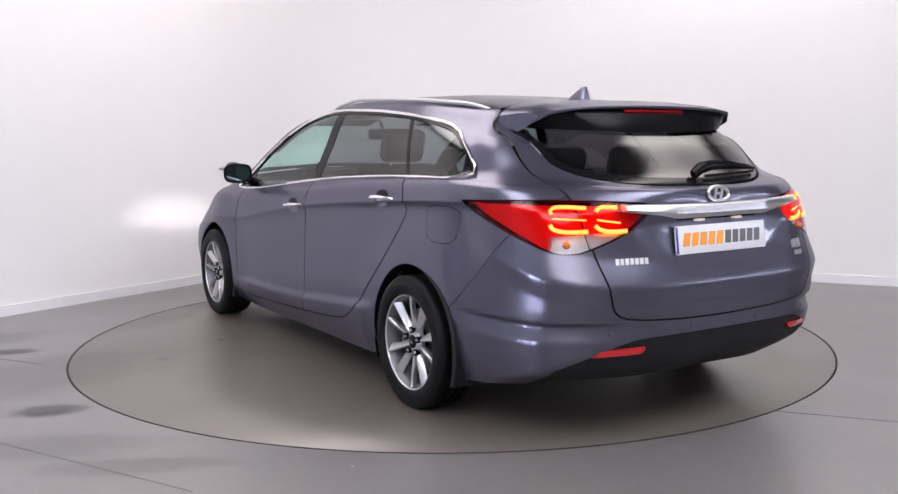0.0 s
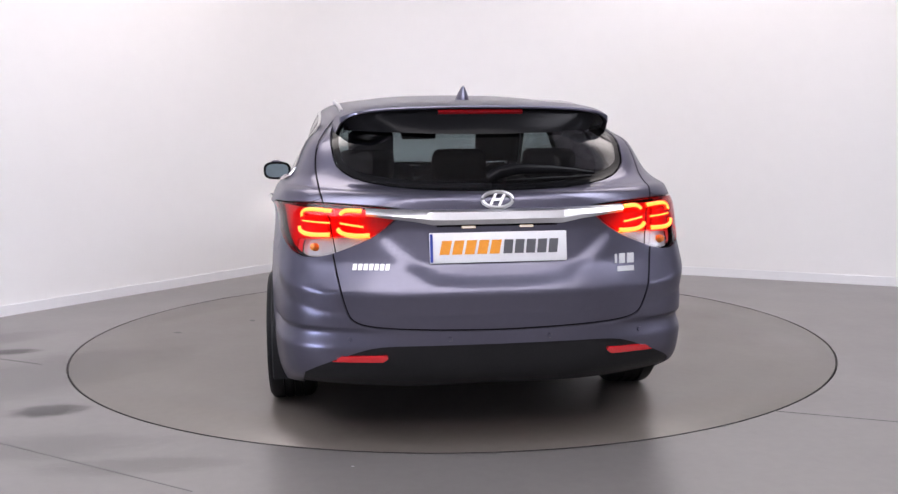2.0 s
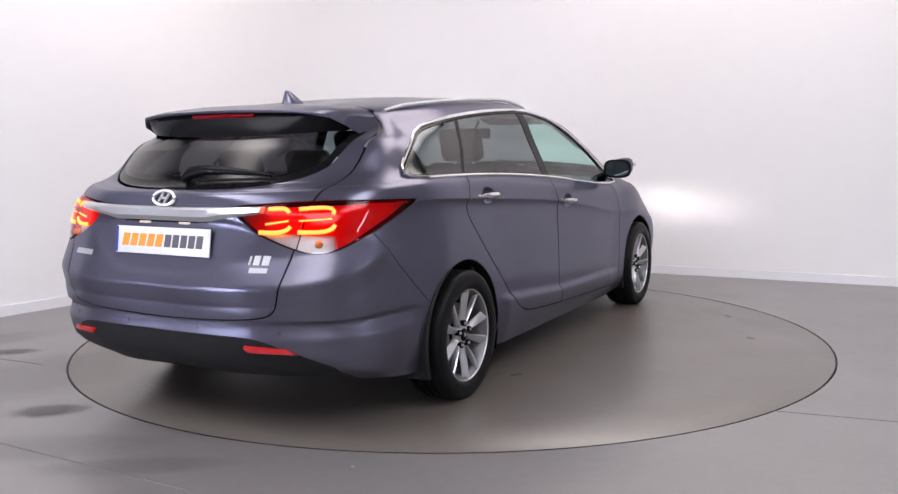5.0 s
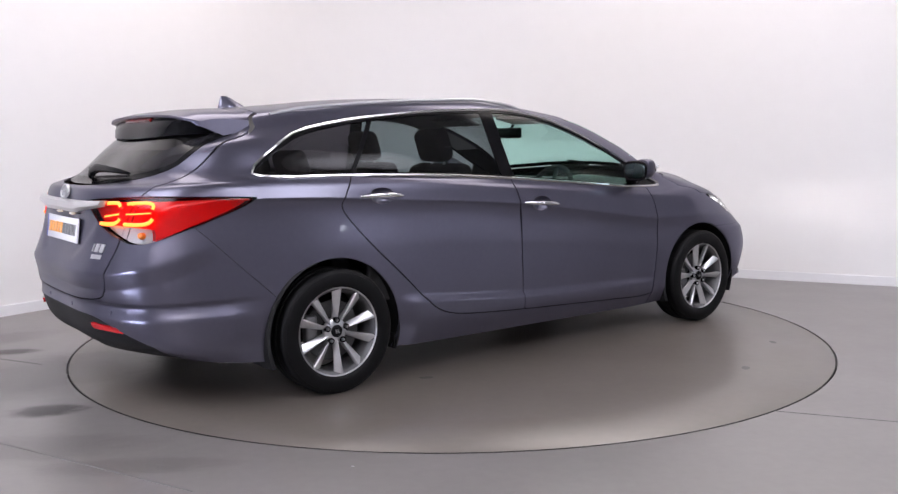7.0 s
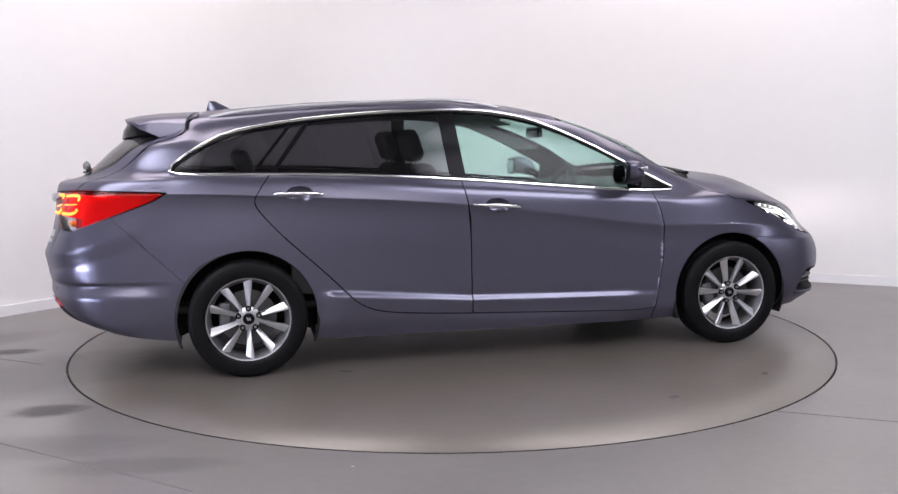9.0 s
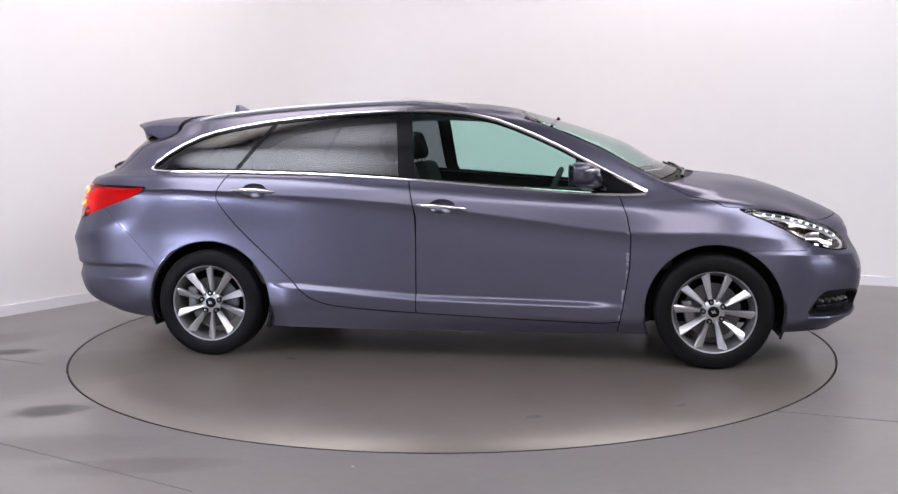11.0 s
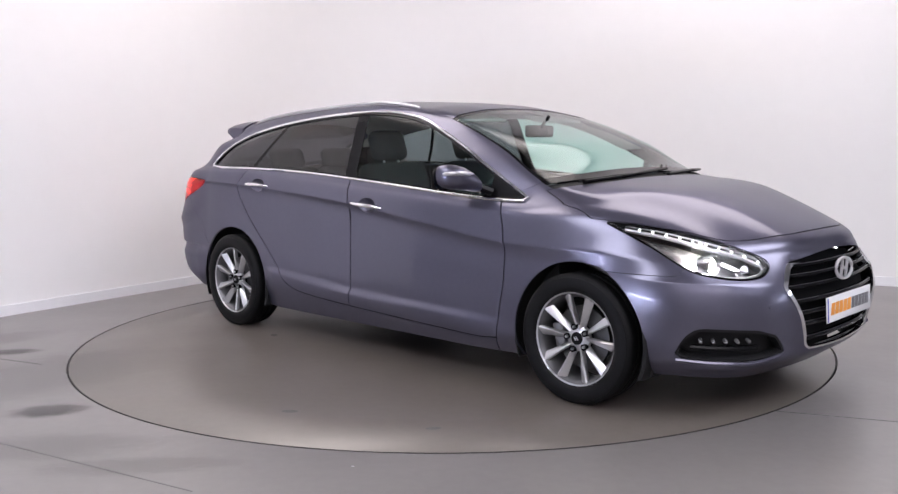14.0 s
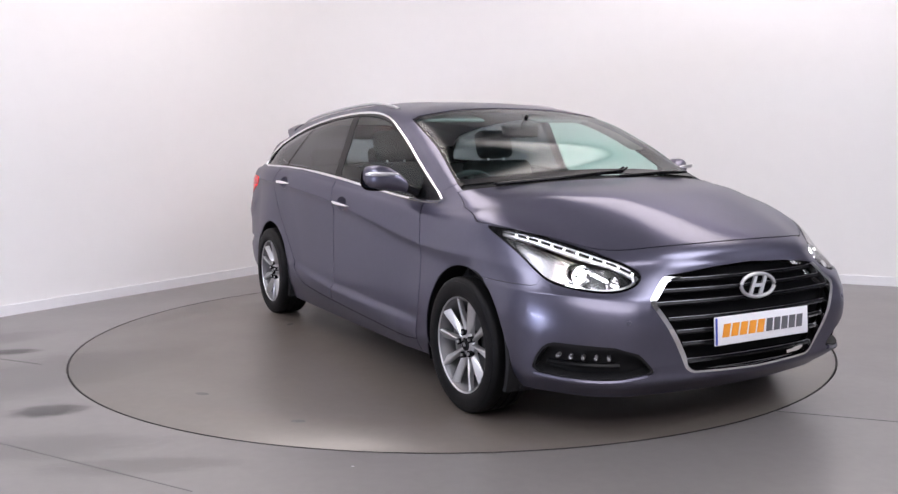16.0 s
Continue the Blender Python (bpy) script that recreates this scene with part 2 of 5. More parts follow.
def build_lights():
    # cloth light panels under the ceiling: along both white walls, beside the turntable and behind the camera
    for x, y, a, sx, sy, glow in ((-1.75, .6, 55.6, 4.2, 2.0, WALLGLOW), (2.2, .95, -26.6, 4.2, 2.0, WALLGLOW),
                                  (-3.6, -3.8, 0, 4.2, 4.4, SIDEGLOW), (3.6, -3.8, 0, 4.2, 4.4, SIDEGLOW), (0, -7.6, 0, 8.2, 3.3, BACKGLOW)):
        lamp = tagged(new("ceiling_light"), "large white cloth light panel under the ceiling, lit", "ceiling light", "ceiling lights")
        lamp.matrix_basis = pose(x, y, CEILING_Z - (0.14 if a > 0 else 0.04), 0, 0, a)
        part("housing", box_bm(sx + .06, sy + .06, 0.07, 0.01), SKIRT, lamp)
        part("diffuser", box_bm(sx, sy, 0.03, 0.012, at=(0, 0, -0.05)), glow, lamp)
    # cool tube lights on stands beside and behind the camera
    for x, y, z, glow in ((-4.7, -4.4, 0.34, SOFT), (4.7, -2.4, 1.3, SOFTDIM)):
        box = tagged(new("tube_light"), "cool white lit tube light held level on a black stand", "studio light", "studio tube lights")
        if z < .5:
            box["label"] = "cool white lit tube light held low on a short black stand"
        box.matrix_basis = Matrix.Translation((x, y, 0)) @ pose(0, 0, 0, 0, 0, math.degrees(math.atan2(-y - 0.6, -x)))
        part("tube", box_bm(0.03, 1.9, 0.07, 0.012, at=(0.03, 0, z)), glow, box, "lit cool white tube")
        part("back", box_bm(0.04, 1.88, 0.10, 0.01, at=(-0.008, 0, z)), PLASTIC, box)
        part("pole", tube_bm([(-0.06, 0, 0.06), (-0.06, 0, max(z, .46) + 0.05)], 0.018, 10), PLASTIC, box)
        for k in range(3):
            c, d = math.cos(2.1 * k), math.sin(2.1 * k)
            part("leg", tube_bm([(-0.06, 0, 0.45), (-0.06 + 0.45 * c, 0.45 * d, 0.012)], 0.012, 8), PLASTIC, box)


def build_turntable():
    bm = lathe_bm([(0.001, 0), (0.6, 0), (1.2, 0), (1.8, 0), (TABLE_R - 0.004, 0), (TABLE_R, -0.003), (TABLE_R, -0.05)], 160, "Z")
    t = tagged(part("turntable", bm, DISC), "flush round car turntable, painted worn grey", "turntable")
    part("rim_strip", lathe_bm([(TABLE_R - 0.002, 0.0005), (TABLE_R + 0.0015, 0.0005), (TABLE_R + 0.0015, -0.03)], 160, "Z"), DARKGAP, t, "dark worn rim strip")
    rng = random.Random(4)
    for k in range(9):
        r, a = 2.0 * math.sqrt(rng.random()), rng.uniform(0, 6.28)
        bm = lathe_bm([(0.001, 0.0016), (0.012 + 0.012 * rng.random(), 0.0012)], 12, "Z")
        for v in bm.verts:
            v.co.x *= 1.8
        part("scuff", bm, STAIN, t, m=pose(r * math.cos(a), r * math.sin(a), 0.0, 0, 0, rng.uniform(0, 180)))
    return t


def soft_stain(name, depth):
    """A blotch that fades out to its rim, broken up by noise."""
    m = mat(name, (0.05, 0.049, 0.052), 0.5)
    nt = m.node_tree
    out, b = nt.nodes["Material Output"], nt.nodes["Principled BSDF"]
    tc = nt.nodes.new("ShaderNodeTexCoord")
    ln = nt.nodes.new("ShaderNodeVectorMath")
    ln.operation = "LENGTH"
    nt.links.new(tc.outputs["Object"], ln.inputs[0])
    no = nt.nodes.new("ShaderNodeTexNoise")
    no.inputs["Scale"].default_value = 3.0
    no.inputs["Detail"].default_value = 6
    nt.links.new(tc.outputs["Object"], no.inputs["Vector"])
    ad = nt.nodes.new("ShaderNodeMath")
    ad.operation = "MULTIPLY_ADD"
    nt.links.new(no.outputs["Fac"], ad.inputs[0])
    ad.inputs[1].default_value = 0.7
    nt.links.new(ln.outputs["Value"], ad.inputs[2])
    mr = nt.nodes.new("ShaderNodeMapRange")
    mr.interpolation_type = "SMOOTHSTEP"
    for key, val in (("From Min", 0.70), ("From Max", 1.30), ("To Min", depth), ("To Max", 0.0)):
        mr.inputs[key].default_value = val
    nt.links.new(ad.outputs[0], mr.inputs["Value"])
    tr = nt.nodes.new("ShaderNodeBsdfTransparent")
    mx = nt.nodes.new("ShaderNodeMixShader")
    nt.links.new(mr.outputs[0], mx.inputs[0])
    nt.links.new(tr.outputs[0], mx.inputs[1])
    nt.links.new(b.outputs[0], mx.inputs[2])
    nt.links.new(mx.outputs[0], out.inputs[0])
    return m


def build_floor_marks():
    blot, haze = soft_stain("oily_floor_blotch", 0.5), soft_stain("dusty_floor_haze", 0.16)
    for x, y, rx, ry, a, m in ((-2.56, -.44, .20, .10, 10, blot), (-1.83, -1.63, .22, .13, 12, blot), (-2.2, -1.0, 1.1, .55, 40, haze), (-1.75, -2.15, .75, .22, 8, haze), (-2.9, -.15, .6, .25, 40, haze), (-1.2, -2.35, .5, .12, 4, haze)):
        bm = bmesh.new()
        bmesh.ops.create_circle(bm, cap_ends=True, segments=40, radius=1.0)
        ob = tagged(part("floor_stain", bm, m, smooth=False), "dark dusty stain on the painted floor", "stain", kind="structure")
        ob.matrix_basis = pose(x, y, .0015 + .0008 * (m is blot), 0, 0, a) @ Matrix.Diagonal((rx, ry, 1, 1))
    for (x0, y0), (x1, y1) in (((-1.86, -2.05), (-.9, -2.60)), ((1.42, -1.73), (2.9, -2.28)), ((-2.25, -.75), (-3.3, -.25))):
        bm = tube_bm([(x0, y0, .0), (x1, y1, .0)], .0022, 6, flat=1.4)
        tagged(part("floor_joint", bm, STAIN), "thin dark joint in the painted floor", "floor joint", kind="structure")
    bm = box_bm(.012, .006, .001, .0003, at=(-.37, -2.37, .001))
    tagged(part("paper_scrap", bm, WHITE), "tiny white paper scrap on the floor", "litter")


# ---------------------------------------------------------------- the car's skin
# Long lines of the body, from the sill up to the roof's middle. Each runs from the nose's middle
# round the side to the tail's middle: (forward, half width, height).
BODY_LINES = dict(
    underside=[(2.10, 0, .17), (2.07, .35, .17), (2.01, .60, .175), (1.81, .77, .185), (1.40, .82, .18), (.95, .83, .165), (-.2, .835, .165), (-1.0, .835, .17), (-1.72, .82, .195), (-2.05, .72, .235), (-2.24, .40, .25), (-2.27, 0, .255)],
    sill=[(2.20, 0, .25), (2.17, .35, .25), (2.09, .63, .25), (1.865, .815, .26), (1.40, .870, .26), (.95, .868, .235), (-.2, .870, .245), (-1.0, .868, .27), (-1.72, .846, .28), (-2.165, .745, .30), (-2.32, .47, .315), (-2.35, 0, .315)],
    door_low=[(2.25, 0, .40), (2.225, .35, .40), (2.15, .62, .41), (1.92, .832, .42), (1.40, .885, .42), (.95, .879, .345), (-.2, .884, .365), (-1.0, .880, .415), (-1.72, .862, .44), (-2.215, .760, .475), (-2.368, .50, .485), (-2.395, 0, .49)],
    door_mid=[(2.24, 0, .55), (2.21, .35, .55), (2.14, .60, .56), (1.91, .825, .58), (1.40, .880, .58), (.95, .876, .55), (-.2, .878, .62), (-1.0, .874, .68), (-1.72, .856, .66), (-2.225, .758, .64), (-2.372, .50, .63), (-2.397, 0, .635)],
    tuck=[(2.20, 0, .66), (2.17, .35, .66), (2.065, .57, .65), (1.885, .79, .645), (1.42, .880, .675), (.95, .877, .690), (-.2, .8765, .836), (-1.0, .872, .895), (-1.72, .848, .930), (-2.17, .746, .905), (-2.325, .48, .885), (-2.352, 0, .885)],
    crease=[(2.185, 0, .700), (2.155, .35, .698), (2.03, .555, .685), (1.86, .775, .68), (1.42, .882, .705), (.95, .8815, .712), (-.2, .884, .853), (-1.0, .879, .912), (-1.72, .857, .944), (-2.16, .744, .93), (-2.322, .48, .915), (-2.352, 0, .915)],
    hood_edge=[(2.13, 0, .778), (2.09, .35, .770), (1.965, .555, .754), (1.80, .70, .798), (1.45, .835, .842), (1.0, .862, .82), (-.2, .868, .92), (-1.0, .860, .975), (-1.72, .836, 1.0), (-2.105, .728, 1.0), (-2.31, .43, .985), (-2.34, 0, .98)],
    hood_mid=[(1.72, 0, .950), (1.70, .3, .949), (1.63, .49, .941), (1.51, .635, .928), (1.33, .775, .912), (1.02, .835, .875), (-.2, .845, .96), (-1.0, .84, 1.01), (-1.74, .81, 1.03), (-2.06, .695, 1.025), (-2.27, .42, 1.01), (-2.31, 0, 1.005)],
    belt=[(1.32, 0, 1.016), (1.30, .3, 1.010), (1.26, .5, .997), (1.20, .65, .985), (1.14, .75, .97), (.98, .80, .925), (-.2, .825, .998), (-1.0, .815, 1.03), (-1.70, .785, 1.055), (-2.00, .68, 1.055), (-2.20, .42, 1.03), (-2.245, 0, 1.02)],
    glass_mid=[(.90, 0, 1.205), (.89, .3, 1.20), (.86, .48, 1.19), (.82, .61, 1.18), (.76, .685, 1.165), (.58, .735, 1.15), (-.2, .755, 1.165), (-1.0, .745, 1.175), (-1.60, .72, 1.18), (-1.87, .645, 1.185), (-2.02, .41, 1.185), (-2.05, 0, 1.185)],
    roof_edge=[(.32, 0, 1.388), (.325, .3, 1.378), (.345, .48, 1.356), (.36, .57, 1.342), (.355, .622, 1.322), (.2, .645, 1.33), (-.3, .655, 1.372), (-1.0, .64, 1.335), (-1.5, .625, 1.275), (-1.70, .60, 1.26), (-1.84, .4, 1.31), (-1.87, 0, 1.32)],
    rail_line=[(.19, 0, 1.412), (.19, .28, 1.405), (.19, .42, 1.393), (.19, .5, 1.380), (.16, .555, 1.370), (.05, .585, 1.380), (-.3, .595, 1.406), (-1.0, .582, 1.38), (-1.5, .565, 1.335), (-1.66, .53, 1.325), (-1.74, .38, 1.345), (-1.77, 0, 1.352)],
    roof_half=[(.08, 0, 1.422), (.08, .2, 1.42), (.07, .28, 1.417), (.06, .33, 1.413), (.03, .36, 1.41), (-.06, .38, 1.417), (-.35, .39, 1.434), (-1.0, .38, 1.415), (-1.45, .36, 1.38), (-1.58, .33, 1.37), (-1.64, .24, 1.368), (-1.66, 0, 1.37)],
    roof_middle=[(0, 0, 1.43), (-.02, 0, 1.432), (-.04, 0, 1.433), (-.06, 0, 1.434), (-.1, 0, 1.436), (-.2, 0, 1.442), (-.45, 0, 1.45), (-.95, 0, 1.433), (-1.35, 0, 1.395), (-1.45, 0, 1.385), (-1.5, 0, 1.38), (-1.55, 0, 1.377)],
)
CREASE_ROW = 5


def slopes(P, t, mirror0, mirror1):
    flip = np.array([1, -1, 1.0])
    if mirror0:
        P, t = np.concatenate([P[1:2] * flip, P]), np.concatenate([[2 * t[0] - t[1]], t])
    if mirror1:
        P, t = np.concatenate([P, P[-2:-1] * flip]), np.concatenate([t, [2 * t[-1] - t[-2]]])
    h = np.diff(t).reshape(-1, *([1] * (P.ndim - 1)))
    s = np.diff(P, axis=0) / h
    m = np.empty_like(P)
    m[1:-1] = (s[:-1] * h[1:] + s[1:] * h[:-1]) / (h[:-1] + h[1:])
    m[0], m[-1] = s[0], s[-1]
    return m[1 if mirror0 else 0: len(m) - (1 if mirror1 else 0)]


def spline(P, t, ts, mirror0=False, mirror1=False):
    m = slopes(P, t, mirror0, mirror1)
    i = np.clip(np.searchsorted(t, ts, side="right") - 1, 0, len(t) - 2)
    h = (t[i + 1] - t[i])
    u = (ts - t[i]) / h
    shape = (-1, *([1] * (P.ndim - 1)))
    h, u = h.reshape(shape), u.reshape(shape)
    return ((2 * u**3 - 3 * u**2 + 1) * P[i] + (u**3 - 2 * u**2 + u) * h * m[i]
            + (-2 * u**3 + 3 * u**2) * P[i + 1] + (u**3 - u**2) * h * m[i + 1])


def knots(P):
    """Mean chord lengths between neighbouring rows, summed."""
    d = np.linalg.norm(np.diff(P, axis=0), axis=-1).mean(axis=1)
    return np.concatenate([[0], np.cumsum(d)])


def fine(t, step):
    out, idx = [], []
    for i in range(len(t) - 1):
        n = max(2, round((t[i + 1] - t[i]) / step))
        for j in range(n):
            out.append(t[i] + (t[i + 1] - t[i]) * j / n)
            idx.append(i + j / n)
    return np.array(out + [t[-1]]), np.array(idx + [len(t) - 1.0])


def body_half(step_k, step_v):
    """The car's left half as vertices (x, y, z, normal, station, row) and triangles."""
    L = np.array(list(BODY_LINES.values()), float)
    # one more station half-way along the front door
    L = np.insert(L, 6, (L[:, 5] + L[:, 6]) / 2 + np.array([0, .004, 0]), axis=1)
    tk = knots(L[1:9].transpose(1, 0, 2))
    ks, ki = fine(tk, step_k)
    G = spline(L.transpose(1, 0, 2), tk, ks, True, True).transpose(1, 0, 2)
    tv = knots(L[:, 2:11])
    vs, vi = fine(tv, step_v)
    c = CREASE_ROW
    low = vs < tv[c]
    S = np.concatenate([spline(G[:c + 1], tv[:c + 1], vs[low]), spline(G[c:], tv[c:], vs[~low], False, True)])
    S[..., 1] = np.maximum(S[..., 1], 0)
    for hub in (1.383, -1.383):
        r = np.hypot(S[..., 0] - hub, S[..., 2] - .30)
        S[..., 1] += np.where(S[..., 1] > .6, .007, 0) * (1 - np.clip((r - .365) / .30, 0, 1) ** 2 * (3 - 2 * np.clip((r - .365) / .30, 0, 1)))
    S[:, 0, 1] = S[:, -1, 1] = 0
    S[-1, :, 1] = 0
    # swage along the foot of the doors
    line = np.interp(S[..., 0], [-1.0, -.2, .9], [.435, .372, .345])
    w = np.clip((line - S[..., 2]) / .038, 0, 1)
    w = w * w * (3 - 2 * w) * np.clip((S[..., 0] + 1.03) / .10, 0, 1) * np.clip((.96 - S[..., 0]) / .25, 0, 1)
    S[..., 1] += np.where(S[..., 1] > .6, .020 * w, 0)
    # splitter edge along the chin
    fore = np.degrees(np.arctan2(S[..., 1], np.maximum(S[..., 0] - 1.4, 1e-6)))
    lip = np.interp(S[..., 2], [.195, .252, .262, .315], [0, 1, 1, 0]) * np.interp(fore, [0, 38, 52, 62], [.012, .016, .014, 0]) * np.clip((S[..., 0] - 1.75) / .1, 0, 1)
    ahead = np.stack([S[..., 0] - 1.4, S[..., 1], 0 * lip], -1)
    S = S + ahead / np.maximum(np.linalg.norm(ahead, axis=-1, keepdims=True), 1e-6) * lip[..., None]
    # round the tail, by the angle from straight back
    phi = np.degrees(np.arctan2(S[..., 1], -(S[..., 0] + 1.55)))
    tail = np.clip((-1.72 - S[..., 0]) / .10, 0, 1)
    # scooped ledge at the bumper's corners: a sharp upper edge over a slope that comes back out
    z = S[..., 2]
    scoop = np.interp(z, [.425, .494, .504], [0, 1, 0]) * np.interp(phi, [22, 36, 66, 80], [0, 1, 1, 0]) * tail
    # bumper roll below the ledge
    w = np.clip((.515 - z) / .08, 0, 1) ** 2 * np.clip((-1.74 - S[..., 0]) / .14, 0, 1)
    # fold across the tailgate that climbs round the corner to the lamp
    line = np.interp(phi, [0, 20, 38, 50, 62, 76], [.628, .630, .640, .672, .735, .83])
    ridge = np.interp(z - line, [-.075, -.004, .004, .11], [0, 1, 1, 0]) * np.interp(phi, [0, 42, 58, 74], [.022, .022, .013, 0]) * np.clip((-1.75 - S[..., 0]) / .2, 0, 1)
    w = .8 * w - scoop * 1.1
    away = np.stack([S[..., 0] + 1.55, S[..., 1], 0 * w], -1)
    S = S + away / np.maximum(np.linalg.norm(away, axis=-1, keepdims=True), 1e-6) * (.014 * w + ridge)[..., None]
    S[:, 0, 1] = S[:, -1, 1] = 0
    du, dv = np.gradient(S, axis=1), np.gradient(S, axis=0)
    N = np.cross(du, dv)
    N /= np.maximum(np.linalg.norm(N, axis=-1, keepdims=True), 1e-9)
    out = S - np.array([0, 0, 0.65])
    out[..., 0] *= 0.3
    N *= np.where((N * out).sum(-1, keepdims=True) < 0, -1, 1)
    for e in (0, -1):
        N[:, e, 1] = 0
    N[-1] = (0, 0, 1)
    N /= np.maximum(np.linalg.norm(N, axis=-1, keepdims=True), 1e-9)
    nv, nk = S.shape[:2]
    A = np.concatenate([S, N, np.broadcast_to(ki, (nv, nk))[..., None], np.broadcast_to(vi[:, None], (nv, nk))[..., None]], -1).reshape(-1, 8)
    i = np.arange(nv * nk).reshape(nv, nk)
    a, b, d, e = i[:-1, :-1], i[:-1, 1:], i[1:, 1:], i[1:, :-1]
    T = np.concatenate([np.stack([a, b, d], -1).reshape(-1, 3), np.stack([a, d, e], -1).reshape(-1, 3)])
    return A, T


def tidy(A, T):
    ids, inv = np.unique(T, return_inverse=True)
    return A[ids], inv.reshape(-1, 3)


def cut(M, d):
    """Keep the part of a skin where the field d is below zero, with a clean edge."""
    A, T = M
    if len(T) == 0:
        return M
    s = d[T] < 0
    n = s.sum(1)
    whole = T[n == 3]
    keys, newT = [], []
    base = len(A)
    for want in (1, 2):
        rows = np.where(n == want)[0]
        if not len(rows):
            continue
        t, ss = T[rows], s[rows]
        lone = (ss if want == 1 else ~ss).argmax(1)
        r = np.arange(len(rows))
        a, b, c = t[r, lone], t[r, (lone + 1) % 3], t[r, (lone + 2) % 3]
        keys.append((want, a, b, c))
    pairs = []
    for want, a, b, c in keys:
        pairs += [np.stack([a, b], 1), np.stack([a, c], 1)]
    if pairs:
        E = np.sort(np.concatenate(pairs), axis=1)
        U, inv = np.unique(E, axis=0, return_inverse=True)
        inv = inv.ravel()
        da, db = d[U[:, 0]], d[U[:, 1]]
        w = (da / np.where(abs(da - db) < 1e-12, 1e-12, da - db)).clip(0, 1)[:, None]
        A = np.concatenate([A, A[U[:, 0]] * (1 - w) + A[U[:, 1]] * w])
        o = 0
        for want, a, b, c in keys:
            k = len(a)
            ab, ac = base + inv[o:o + k], base + inv[o + k:o + 2 * k]
            o += 2 * k
            if want == 1:
                newT.append(np.stack([a, ab, ac], 1))
            else:
                newT += [np.stack([ab, b, c], 1), np.stack([ab, c, ac], 1)]
    return tidy(A, np.concatenate([whole] + newT))


def chaikin(pts, rounds=2):
    """Round off a closed outline's corners."""
    p = np.array(pts, float)
    for _ in range(rounds):
        q = np.roll(p, -1, axis=0)
        p = np.stack([0.75 * p + 0.25 * q, 0.25 * p + 0.75 * q], 1).reshape(-1, 2)
    return p


def area_field(u, v, outline, rounds=2):
    """Signed distance to a closed outline, negative inside."""
    p = chaikin(outline, rounds) if rounds else np.array(outline, float)
    q = np.roll(p, -1, axis=0)
    best = np.full(len(u), 1e9)
    inside = np.zeros(len(u), bool)
    for (ax, ay), (bx, by) in zip(p, q):
        ex, ey = bx - ax, by - ay
        t = (((u - ax) * ex + (v - ay) * ey) / max(ex * ex + ey * ey, 1e-12)).clip(0, 1)
        best = np.minimum(best, np.hypot(u - ax - t * ex, v - ay - t * ey))
        if ay != by:
            inside ^= ((ay > v) != (by > v)) & (u < ex * (v - ay) / ey + ax)
    return np.where(inside, -best, best)


def both(*fields):
    return np.maximum.reduce([np.broadcast_to(f, fields[0].shape) for f in fields])


# outlines on the body: side view (x, z), end views (half width, z)
HUB_X, HUB_Z, HUB_Y = 1.383, 0.300, 0.805
DLO = [(-1.765, 1.062), (-1.62, 1.17), (-1.45, 1.252), (-1.25, 1.292), (-1.018, 1.324), (-.65, 1.356), (-.301, 1.368), (-.12, 1.366), (.013, 1.354), (.15, 1.33), (.276, 1.294), (.533, 1.185), (.753, 1.068), (.95, .965), (1.068, .908), (.90, .905), (.651, .917), (.2, .955), (-.242, .992), (-.75, 1.022), (-1.247, 1.036), (-1.70, 1.036)]
REAR_DOOR = [(-.200, .267), (-.192, .267), (-.192, .275), (-.192, .45), (-.192, .786), (-.234, .985), (-.25, 1.2), (-1.12, 1.2), (-1.246, 1.048), (-1.325, .934), (-1.337, .885), (-1.287, .818), (-1.176, .698), (-1.005, .542), (-.888, .425), (-.813, .349), (-.706, .303), (-.5, .283)]
TAIL_LAMP = [(.908, .951), (.92, .954), (1.2, .963), (1.5, .968), (1.75, .960), (1.96, .950), (1.99, .940), (1.985, .922), (1.866, .837), (1.66, .777), (1.58, .768), (1.46, .772), (1.183, .85), (.993, .912)]
HEAD_LAMP = [(-.665, .833), (-.68, .835), (-.943, .820), (-1.223, .775), (-1.422, .731), (-1.566, .690), (-1.612, .668), (-1.60, .640), (-1.544, .615), (-1.438, .606), (-1.282, .615), (-1.115, .638), (-1.026, .678), (-.887, .748)]
GRILLE = [(0, .70), (.2, .692), (.40, .668), (.425, .655), (.508, .578), (.508, .56), (.35, .30), (.32, .282), (0, .272), (-.3, .28), (-.5, .55), (-.4, .672)]
FOG = [(-1.0, .272), (-1.06, .375), (-1.13, .412), (-1.2, .413), (-1.59, .400), (-1.70, .300), (-1.68, .287), (-1.538, .264), (-1.257, .262)]
TAILGATE = [(0, 1.6), (.50, 1.6), (.50, 1.36), (.555, 1.32), (.62, 1.261), (.668, 1.18), (.676, 1.10), (.664, 1.03), (.642, .95), (.628, .85), (.592, .66), (.568, .57), (.548, .535), (.50, .515), (.3, .50), (0, .49), (-.5, .49), (-.5, 1.6)]
REAR_GLASS = [(0, 1.36), (.45, 1.35), (.585, 1.29), (.612, 1.214), (.60, 1.13), (.585, 1.09), (.51, 1.045), (.347, 1.019), (.15, 1.01), (0, 1.008), (-.4, 1.02), (-.4, 1.35)]
